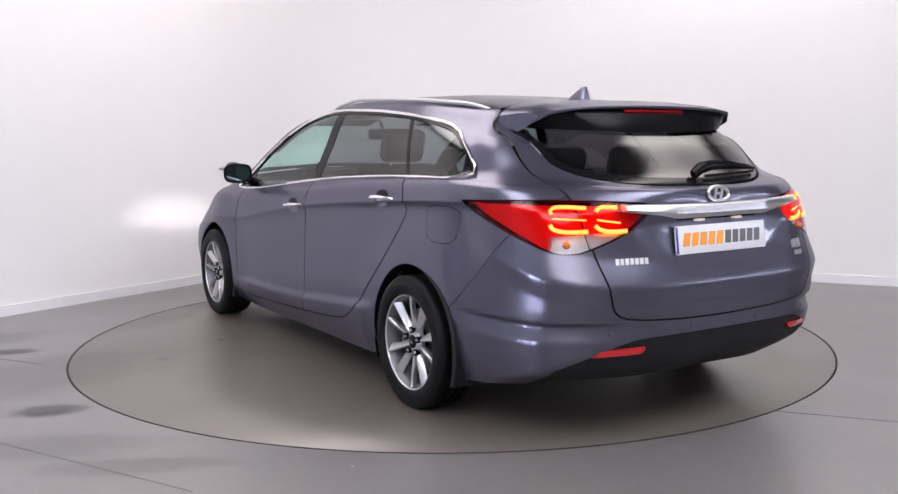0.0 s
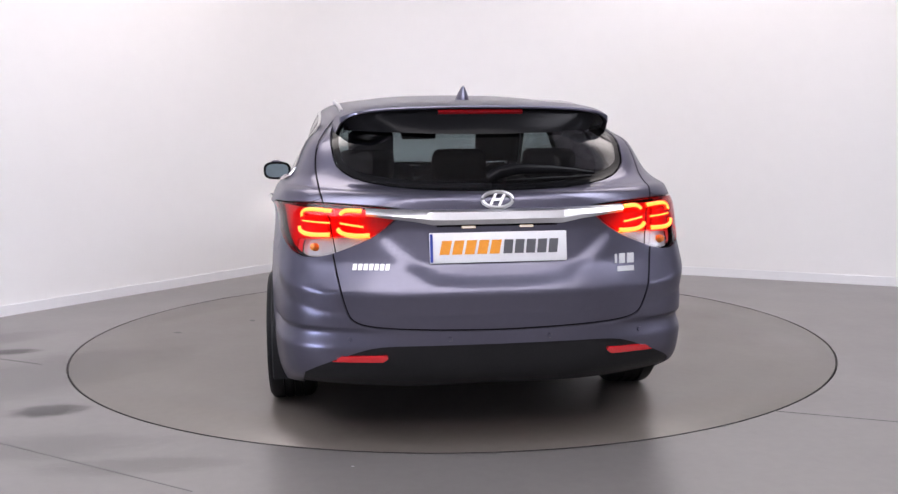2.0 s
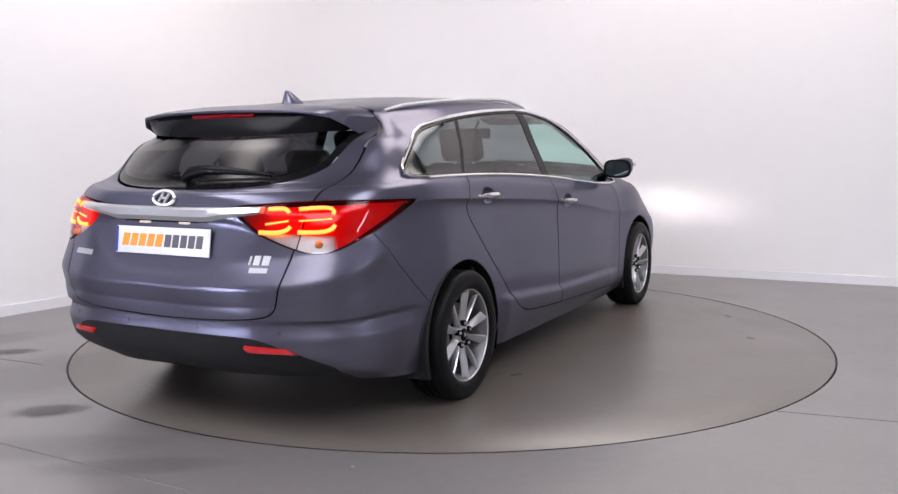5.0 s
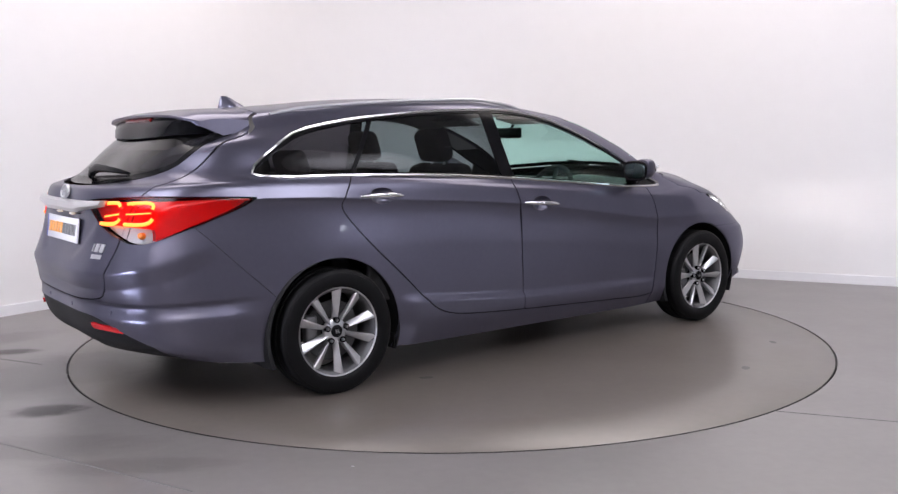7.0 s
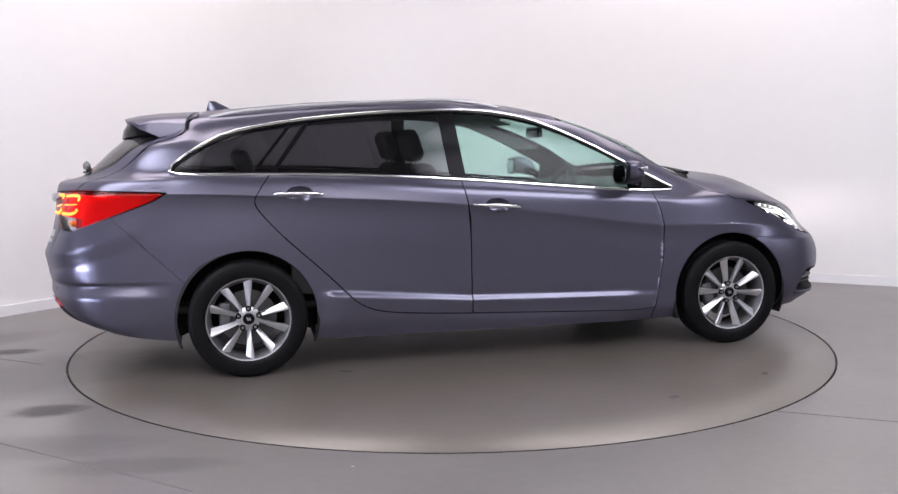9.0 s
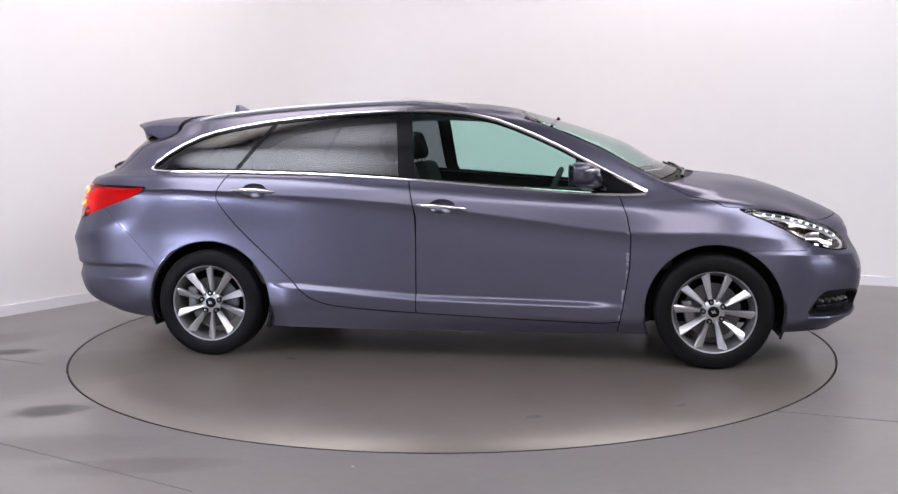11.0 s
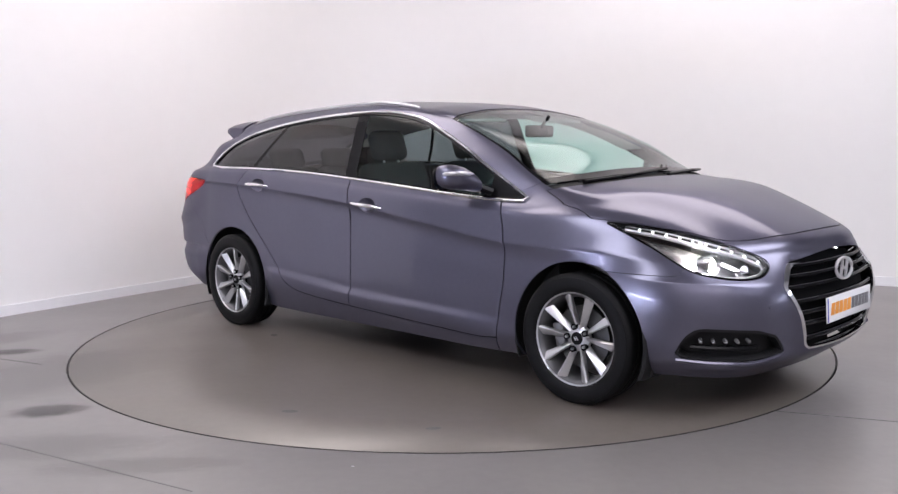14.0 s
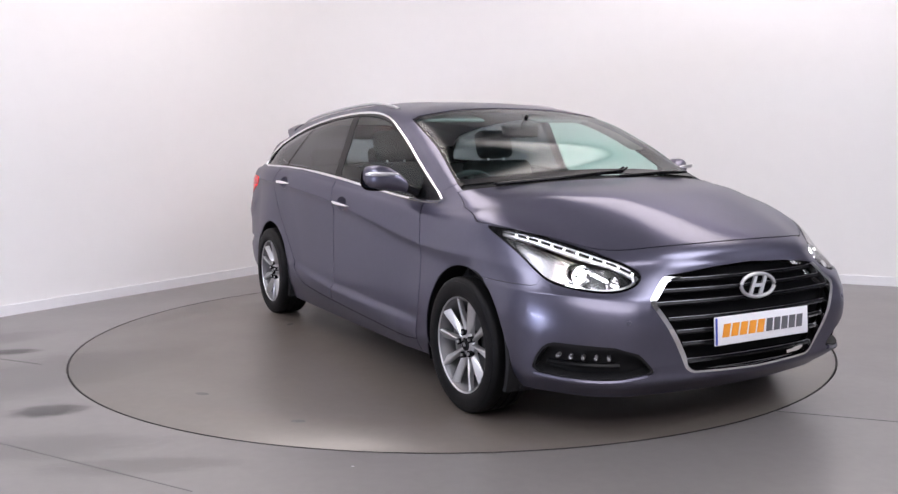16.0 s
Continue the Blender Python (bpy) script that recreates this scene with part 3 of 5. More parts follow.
REAR_LOWER = [(0, .437), (.3, .44), (.42, .440), (.50, .428), (.66, .362), (.755, .30), (.70, .1), (0, .1), (-.6, .1), (-.5, .43)]
FUEL = [(-1.50, .925), (-1.73, .925), (-1.735, .85), (-1.70, .765), (-1.51, .765), (-1.505, .85)]
RECESS = [(-.1, .90), (.30, .90), (.43, .875), (.44, .83), (.27, .69), (.22, .672), (0, .664), (-.3, .67), (-.3, .88)]
REFLECTOR = [(.628, .374), (.592, .397), (.405, .405), (.436, .379)]


def b_pillar(z):
    return np.interp(z, [.2, .786, .985, 1.03, 1.4], [-.192, -.192, -.234, -.262, -.300])


def door_front(z):
    return np.interp(z, [.2, .228, .3, .522, .686, .80, .93], [.895, .902, .915, .951, .956, .935, .885])


def door_bottom(x):
    return np.interp(x, [-.2, .8, .95], [.267, .227, .24])


def fields(M):
    """All panel outlines as signed fields over a skin."""
    x, y, z, k, v = M[0][:, 0], M[0][:, 1], M[0][:, 2], M[0][:, 6], M[0][:, 7]
    f = {}
    f["arch"] = both(np.minimum(np.hypot(x - HUB_X, z - HUB_Z), np.hypot(x + HUB_X, z - HUB_Z)) - .354, .5 - y)
    f["dlo"] = both(area_field(x, z, DLO, 1), .42 - y)
    f["windscreen"] = both(8.10 - v, v - 9.97, k - 3.97)
    f["cowl"] = both(7.93 - v, v - 8.2, k - 4.0)
    f["rear_glass"] = both(area_field(y, z, REAR_GLASS, 1), x + 1.66)
    f["tail_lamp"] = both(area_field(-x - y, z, TAIL_LAMP, 2), x + 1.6)
    f["head_lamp"] = both(area_field(y - x, z, HEAD_LAMP, 2), 1.4 - x)
    f["grille"] = both(area_field(y, z, GRILLE, 0), 1.8 - x)
    f["fog"] = both(area_field(y - x, z, FOG, 1), 1.5 - x)
    f["tailgate"] = both(area_field(y, z, TAILGATE, 1), x + 1.60)
    f["rear_lower"] = both(area_field(y, z, REAR_LOWER, 1), x + 1.7)
    f["reflector"] = both(area_field(y, z, REFLECTOR, 0), x + 1.7)
    f["rear_bumper"] = both(.695 * (x + 1.719) + .719 * (z - .525), x + 1.55)
    f["hood"] = both((6.02 - v) * .30, (v - 7.95) * .30, .28 * (k - np.interp(v, [6, 7, 8], [4.05, 4.3, 4.2])))
    f["front_bumper"] = both(1.35 - x, z - .622 - np.maximum(0, x - 1.86) * 2.5)
    f["fender"] = both(door_front(z) - x, v - 8.15)
    f["front_door"] = both(x - door_front(z), b_pillar(z) - x, door_bottom(x) - z, v - 8.12)
    f["quarter_panel"] = both(x + .93, v - 9.3, z * 0 + .42 - y)
    f["fuel_door"] = both(area_field(x, z, FUEL, 2), .6 - y)
    f["handle_cup"] = both(np.minimum(np.hypot((x + 1.105) / .072, (z - .934) / .041), np.hypot((x + .045) / .072, (z - .848) / .041)) * .05 - .05, .6 - y)
    f["rear_door"] = both(area_field(x, z, REAR_DOOR, 2), v - 8.12)
    return f


def renormal(A, T):
    """Fresh smooth normals for a reshaped skin."""
    P = A[:, :3]
    c = np.cross(P[T[:, 1]] - P[T[:, 0]], P[T[:, 2]] - P[T[:, 0]])
    c *= np.where((c * A[T[:, 0], 3:6]).sum(1, keepdims=True) < 0, -1, 1)
    n = np.zeros_like(P)
    for j in range(3):
        np.add.at(n, T[:, j], c)
    mid = abs(P[:, 1]) < 1e-5
    n[mid, 1] = 0
    n /= np.maximum(np.linalg.norm(n, axis=1, keepdims=True), 1e-12)
    B = A.copy()
    B[:, 3:6] = n
    return B


def skin(name, M, material, parent, sides=(1, -1), depth=0.005, label="", push=0.0):
    """Panels from a half skin: a left (1) and a right (-1) copy in one mesh, with a turned-in edge."""
    A, T = M
    if not len(T):
        return None
    P, N = A[:, :3] + A[:, 3:6] * push, A[:, 3:6]
    if depth:
        E = np.concatenate([T[:, [0, 1]], T[:, [1, 2]], T[:, [2, 0]]])
        K = np.sort(E, axis=1)
        U, first, cnt = np.unique(K, axis=0, return_index=True, return_counts=True)
        B = E[first[cnt == 1]]
        B = B[~((abs(P[B[:, 0], 1]) < 1e-4) & (abs(P[B[:, 1], 1]) < 1e-4))]
        n = len(P)
        a, b = B[:, 0], B[:, 1]
        m = len(B)
        e = P[b] - P[a]
        side = np.cross(e, (N[a] + N[b]))
        side /= np.maximum(np.linalg.norm(side, axis=1, keepdims=True), 1e-9)
        P = np.concatenate([P, P[a], P[b], P[a] - N[a] * depth, P[b] - N[b] * depth])
        N = np.concatenate([N, side, side, side, side])
        r = np.arange(m)
        T = np.concatenate([T, np.stack([n + r, n + 2 * m + r, n + m + r], 1), np.stack([n + m + r, n + 2 * m + r, n + 3 * m + r], 1)])
    Ps, Ns, Ts = [], [], []
    for s in sides:
        fl = np.array([1, s, 1])
        Ts.append((T if s > 0 else T[:, ::-1]) + sum(len(p) for p in Ps))
        Ps.append(P * fl)
        Ns.append(N * fl)
    V, Nn, F = np.concatenate(Ps), np.concatenate(Ns), np.concatenate(Ts)
    c = np.cross(V[F[:, 1]] - V[F[:, 0]], V[F[:, 2]] - V[F[:, 0]])
    bad = (c * Nn[F].mean(1)).sum(1) < 0
    F[bad] = F[bad][:, ::-1]
    me = bpy.data.meshes.new(name)
    me.from_pydata(V.tolist(), [], F.tolist())
    me.polygons.foreach_set("use_smooth", [True] * len(me.polygons))
    me.normals_split_custom_set_from_vertices(Nn.tolist())
    return link(name, me, material, parent, label)


GAP = 0.0034


def build_skin(car):
    M = body_half(0.020, 0.010)
    out = {}

    def take(M, key, gap=GAP):
        d = fields(M)[key]
        return cut(M, d + gap), cut(M, gap - d)

    _, M = take(M, "arch", 0)
    out["dlo"], M = take(M, "dlo", 0)
    for key in ("windscreen", "cowl", "rear_glass", "tail_lamp", "head_lamp", "grille", "fog", "tailgate", "reflector", "rear_lower",
                "rear_bumper", "hood", "front_bumper", "fender", "front_door", "rear_door", "quarter_panel"):
        out[key], M = take(M, key, 0.0013 if "bumper" in key else 0 if key in ("grille", "fog", "cowl", "windscreen", "rear_lower", "reflector", "quarter_panel") else GAP)
    D = out["dlo"]
    f = fields(D)["dlo"]
    ring, pane = cut(D, -(f + .015)), cut(D, f + .015)
    x, z = pane[0][:, 0], pane[0][:, 2]
    bp = b_pillar(z)
    cp = np.interp(z, [1.03, 1.33], [-1.255, -1.03])
    front, mid, rear = cut(pane, bp + .055 - x), cut(pane, both(x - bp + .035, cp + .022 - x)), cut(pane, x - cp + .006)
    post_b, post_c = cut(pane, both(x - bp - .055, bp - .035 - x)), cut(pane, both(x - cp - .022, cp - .006 - x))
    # the mirror's corner piece and the thin front seal
    fx = front[0][:, 0]
    sail, front = cut(front, .80 + 0 * fx - fx), cut(front, fx - .80)
    both_sides = (1, -1)
    cups = {}
    for key in ("front_door", "rear_door"):
        bowl, out[key] = take(out[key], "handle_cup", 0)
        d = np.clip(-fields(bowl)["handle_cup"] / .045, 0, 1)
        bowl[0][:, :3] -= bowl[0][:, 3:6] * (.042 * np.sqrt(d))[:, None]
        cups[key] = (renormal(*bowl), bowl[1])
    skin("roof_and_sill_shell", M, PAINT, car, depth=0.004, label="grey-violet metallic roof, pillars and sills")
    Q = out["quarter_panel"]
    skin("quarter_panel", Q, PAINT, car, (-1,), 0.004)
    flap, Q = take(Q, "fuel_door", 0.0016)
    quarter = skin("quarter_panel", Q, PAINT, car, (1,), 0.004)
    skin("fuel_door", flap, PAINT, quarter, (1,), 0.008, "rounded fuel filler door")
    for s in both_sides:
        fd = skin("front_door", out["front_door"], PAINT, car, (s,))
        rd = skin("rear_door", out["rear_door"], PAINT, car, (s,))
        skin("handle_cup", cups["front_door"], PAINT, fd, (s,), 0)
        skin("handle_cup", cups["rear_door"], PAINT, rd, (s,), 0)
        skin("front_fender", out["fender"], PAINT, car, (s,))
        skin("window", front, GLASS, fd, (s,), 0.004, "pale green tinted front door glass", -.004)
        skin("window", mid, PRIVACY, rd, (s,), 0.004, "dark privacy glass", -.004)
        skin("quarter_window", rear, PRIVACY, car, (s,), 0.004, "dark privacy glass", -.004)
        skin("pillar_cover", post_b, GLOSSBLACK, car, (s,), 0.006, "gloss black pillar cover", -.002)
        skin("pillar_cover", post_c, GLOSSBLACK, car, (s,), 0.006, "thin black pillar seal", -.003)
        skin("mirror_corner_cover", sail, GLOSSBLACK, fd, (s,), 0.006, "black triangular corner cover", -.002)
        skin("window_seal", ring, GLOSSBLACK, car, (s,), 0.008, "black window seal", .001)
        skin("reflector", out["reflector"], REDREFLECT, car, (s,), 0.01, "red rear reflector", .004)
    skin("hood", out["hood"], PAINT, car)
    skin("front_bumper", out["front_bumper"], PAINT, car)
    rb = skin("rear_bumper", out["rear_bumper"], PAINT, car)
    skin("lower_insert", out["rear_lower"], PLASTIC, rb, depth=0.02, label="black textured plastic lower bumper insert", push=-.006)
    G = out["tailgate"]
    d = area_field(G[0][:, 1], G[0][:, 2], RECESS, 2)
    w = np.clip((.010 - d) / .030, 0, 1)
    G = (G[0].copy(), G[1])
    G[0][:, 0] += .009 * w * w * (3 - 2 * w)
    tg = skin("tailgate", (renormal(*G), G[1]), PAINT, car)
    W = out["windscreen"]
    wf = both(8.22 - W[0][:, 7], W[0][:, 7] - 9.90, W[0][:, 6] - 3.80)
    skin("windscreen", cut(W, wf), GLASS, car, depth=0.004, label="clear green-tinted windscreen", push=-.003)
    skin("windscreen_border", cut(W, -wf), GLOSSBLACK, car, depth=0.004, label="black windscreen border", push=-.003)
    skin("cowl", out["cowl"], PLASTIC, car, depth=0.01, label="black plastic scuttle panel", push=-.012)
    R = out["rear_glass"]
    rf = fields(R)["rear_glass"]
    skin("rear_window", cut(R, rf + .03), PRIVACY, tg, depth=0.004, label="dark privacy rear window", push=-.003)
    skin("rear_window_border", cut(R, -(rf + .03)), GLOSSBLACK, tg, depth=0.004, push=-.003)
    # black structure seen through the gaps, and the pale roof lining
    S = body_half(0.04, 0.03)
    for key in ("arch", "dlo", "windscreen", "rear_glass", "tail_lamp", "head_lamp", "grille", "fog", "handle_cup"):
        S = cut(S, -fields(S)[key])
    S = cut(S, .03 - both(area_field(S[0][:, 1], S[0][:, 2], RECESS, 1), S[0][:, 0] + 1.8))
    top = S[0][:, 7] - 9.0
    skin("inner_structure", cut(S, top), SHELL, car, depth=0, push=-.014)
    skin("roof_lining", cut(S, -top), LINING, car, depth=0, label="pale grey roof lining", push=-.03)
    return out, tg, rb


# ---------------------------------------------------------------- places on the skin
SKIN = body_half(0.022, 0.015)
SX, SY, SZ = SKIN[0][:, 0], SKIN[0][:, 1], SKIN[0][:, 2]


def spot(u, v, U, V, mask):
    """The skin's point and outward normal at the place (u, v) of a view (U, V)."""
    d = (U - u) ** 2 + (V - v) ** 2 + np.where(mask, 0, 9)
    i = np.argpartition(d, 12)[:12]
    w = np.sqrt(1 / (d[i] + 4e-5))[:, None]
    B = np.stack([np.ones(12), U[i] - u, V[i] - v], 1)
    q = np.linalg.lstsq(B * w, SKIN[0][i, :6] * w, rcond=1e-3)[0][0]
    q[:3] = np.clip(q[:3], SKIN[0][i, :3].min(0), SKIN[0][i, :3].max(0))
    return Vector(q[:3]), Vector(q[3:6]).normalized()


def on_side(x, z):
    p, n = spot(x, z, SX, SZ, SY > .5)
    return Vector((x, p.y, z)), n


def on_rear(y, z):
    p, n = spot(abs(y), z, SY, SZ, SX < -1.7)
    return Vector((p.x, y, z)), Vector((n.x, math.copysign(n.y, y), n.z))


def on_front(y, z):
    p, n = spot(abs(y), z, SY, SZ, SX > 1.9)
    return Vector((p.x, y, z)), Vector((n.x, math.copysign(n.y, y), n.z))


def on_top(x, y):
    p, n = spot(x, abs(y), SX, SY, (SZ > 1.18))
    return Vector((x, y, p.z)), n


def on_tail(h, z):
    return spot(h, z, -SX - SY, SZ, (SX < -1.6) & (SY > .2))


def on_nose(h, z):
    return spot(h, z, SY - SX, SZ, (SX > 1.35) & (SY > .3))


def mirror_y(v, s):
    return Vector((v.x, v.y * s, v.z))


# ---------------------------------------------------------------- wheels
def build_wheel(car):
    wheel = new("wheel")
    wheel.parent = car
    wheel["label"] = "black tyre on a ten-spoke silver alloy wheel"
    prof = [(.200, -.095), (.222, -.108), (.262, -.110), (.284, -.098), (.296, -.080), (.300, -.058), (.300, -.052), (.293, -.050), (.293, -.042), (.300, -.040),
            (.301, -.012), (.294, -.010), (.294, -.002), (.301, 0.0), (.301, .028), (.294, .030), (.294, .038), (.302, .040), (.302, .060),
            (.302, .078), (.298, .089), (.290, .096), (.283, .0995), (.2825, .1015), (.276, .1035), (.262, .106), (.245, .1055), (.230, .104), (.219, .098), (.213, .090)]
    part("tyre", lathe_bm(prof, 72), RUBBER, wheel)
    part("barrel", lathe_bm([(.205, -.095), (.196, -.06), (.186, .0), (.186, .03), (.193, .068), (.203, .086), (.207, .090)], 64), ALLOYDARK, wheel, "dark inner wheel barrel")
    part("rim", lathe_bm([(.196, .066), (.2065, .080), (.209, .089), (.2115, .093), (.2145, .094), (.2165, .092), (.216, .087), (.210, .083)], 72), ALLOY, wheel, "bright alloy rim flange")
    # facetted spokes in mirrored pairs, each with a crisp ridge along one edge
    kinds = []
    for f in (1, -1):
        secs = []
        for r, w, y, dpt in ((.030, .010, .060, .030), (.055, .0105, .068, .030), (.085, .0125, .073, .028), (.115, .0150, .078, .026), (.145, .0178, .082, .024), (.175, .0208, .086, .022), (.206, .0240, .089, .02)):
            secs.append([(f * px, py, r) for px, py in ((-w, y - dpt), (-w, y - .004), (-w * .72, y + .001), (-w * .25, y - .001), (w * .9, y - .019), (w * .9, y - dpt))])
        kinds.append(part("spoke", loft_bm(secs), ALLOY, wheel))
    kinds[1].matrix_basis = pose(0, 0, 0, 0, 36, 0)
    for i in range(2, 10):
        sp = link("spoke", kinds[i % 2].data, None, wheel)
        sp.matrix_basis = pose(0, 0, 0, 0, 36 * i, 0)
    part("hub", lathe_bm([(.062, .040), (.060, .058), (.046, .066), (.030, .068), (.001, .068)], 40), ALLOY, wheel)
    part("hub_cap", lathe_bm([(.030, .066), (.0295, .072), (.026, .0745), (.001, .075)], 32), GLOSSBLACK, wheel, "black hub cap with a small silver emblem")
    part("cap_emblem", bars_bm([(-.006, 0, .005, .018, .35), (.006, 0, .005, .018, .35), (0, 0, .010, .004, 0)], -.002), SATIN, wheel, m=pose(0, .078, 0))
    for i in range(5):
        a = math.radians(72 * i + 18)
        m = pose(.054 * math.cos(a), 0, .054 * math.sin(a))
        part("nut_well", lathe_bm([(.0145, .055), (.0145, .0785), (.0125, .079), (.0105, .070), (.001, .070)], 18), GLOSSBLACK, wheel, m=m)
        part("wheel_nut", lathe_bm([(.0075, .058), (.0075, .080), (.0055, .083), (.001, .083)], 6), SATIN, wheel, m=m)
    part("brake_disc", lathe_bm([(.06, .022), (.145, .022), (.145, .000), (.06, .0)], 48), STEEL, wheel, "grey steel brake disc")
    part("brake_caliper", box_bm(.06, .05, .13, .012, at=(.118, .02, .02)), ALLOYDARK, wheel)
    part("hub_carrier", lathe_bm([(.001, .02), (.07, .02), (.09, -.02), (.09, -.09), (.001, -.09)], 24), SHELL, wheel)
    return wheel


def build_wheels(car):
    w = build_wheel(car)
    for x in (HUB_X, -HUB_X):
        for s in (1, -1):
            m = pose(x, s * HUB_Y, HUB_Z, 0, 14 if x > 0 else 0, 0 if s > 0 else 180)
            if x > 0 and s > 0:
                w.matrix_basis = m
            else:
                copy_thing(w, m)
            arc = []
            for y, r in ((.885, .352), (.878, .366), (.80, .370), (.52, .374), (.50, .2)):
                arc.append([(x + r * math.cos(a), s * y, HUB_Z + r * math.sin(a)) for a in [math.radians(-22 + 224 * i / 40) for i in range(41)]])
            part("wheel_arch_liner", loft_bm(arc, closed=False), PLASTIC, car, "black plastic wheel arch liner")


# ---------------------------------------------------------------- lamps
def guide(name, pts, radius, place, material, parent, s, sink, label=""):
    path = []
    for h, z in pts:
        p, n = place(h, z)
        path.append(mirror_y(p - n * sink, s))
    return part(name, tube_bm(path, radius, 8), material, parent, label)


def resample(pts, n):
    """Evenly spaced points along a rounded path."""
    p = np.array(pts, float)
    for _ in range(2):
        q = [p[0]]
        for a, b in zip(p, p[1:]):
            q += [.75 * a + .25 * b, .25 * a + .75 * b]
        p = np.array(q + [p[-1]])
    d = np.concatenate([[0], np.cumsum(np.linalg.norm(np.diff(p, axis=0), axis=1))])
    t = np.linspace(0, d[-1], n)
    return [(float(np.interp(v, d, p[:, 0])), float(np.interp(v, d, p[:, 1]))) for v in t]


def split_lamp(M):
    h = -M[0][:, 0] - M[0][:, 1]
    clear = both(M[0][:, 2] - np.interp(h, [1.3, 1.6, 1.9], [.822, .840, .850]), 1.45 - h, h - 1.84)
    return clear


def build_tail_lamps(car, tailgate, out):
    M = out["tail_lamp"]
    seam = area_field(M[0][:, 1], M[0][:, 2], TAILGATE, 1)
    for s in (1, -1):
        for name, piece, owner in (("tail_lamp", cut(M, .002 - seam), car), ("tail_lamp", cut(M, seam + .002), tailgate)):
            c = split_lamp(piece)
            skin(name, cut(piece, -c), REDLENS, owner, (s,), 0.012, "glossy red lens over lit light guides", .003)
            skin("clear_lens", cut(piece, c), CLEAR, owner, (s,), 0.012, "clear lower lens", .003)
            skin("lamp_housing", cut(piece, -c), REDHOUSE, owner, (s,), 0.0, "red inner housing", -.030)
            skin("lamp_housing", cut(piece, c), SILVERHOUSE, owner, (s,), 0.0, "silver reflector housing", -.034)
        # lit guides: two hooks and a dotted row each side of the seam
        guide("light_guide", resample([(1.640, .936), (1.53, .941), (1.47, .939), (1.452, .926), (1.462, .914)], 14), .0088, on_tail, LEDRED, car, s, -.001, "lit amber-red light guide")
        guide("light_guide", resample([(1.458, .876), (1.468, .860), (1.52, .849), (1.60, .848), (1.655, .850)], 14), .0088, on_tail, LEDRED, car, s, -.001)
        guide("light_guide", resample([(1.645, .893), (1.56, .895), (1.47, .899)], 8), .0040, on_tail, LEDRED, car, s, -.001)
        guide("light_guide", resample([(1.80, .937), (1.725, .940), (1.70, .934), (1.694, .922)], 12), .0088, on_tail, LEDRED, tailgate, s, -.001)
        guide("light_guide", resample([(1.692, .872), (1.71, .857), (1.75, .849), (1.80, .847), (1.855, .849)], 12), .0088, on_tail, LEDRED, tailgate, s, -.001)
        guide("light_guide", resample([(1.70, .893), (1.76, .886), (1.82, .880)], 8), .0045, on_tail, LEDRED, tailgate, s, -.001)
        p, n = on_tail(1.55, .806)
        part("indicator_bulb", lathe_bm([(.001, .02), (.012, .015), (.016, 0), (.014, -.02)], 16), AMBER, car, "amber indicator bulb", m=Matrix.Translation(mirror_y(p - n * .028, s)) @ mirror_y(n, s).to_track_quat("Y", "Z").to_matrix().to_4x4())


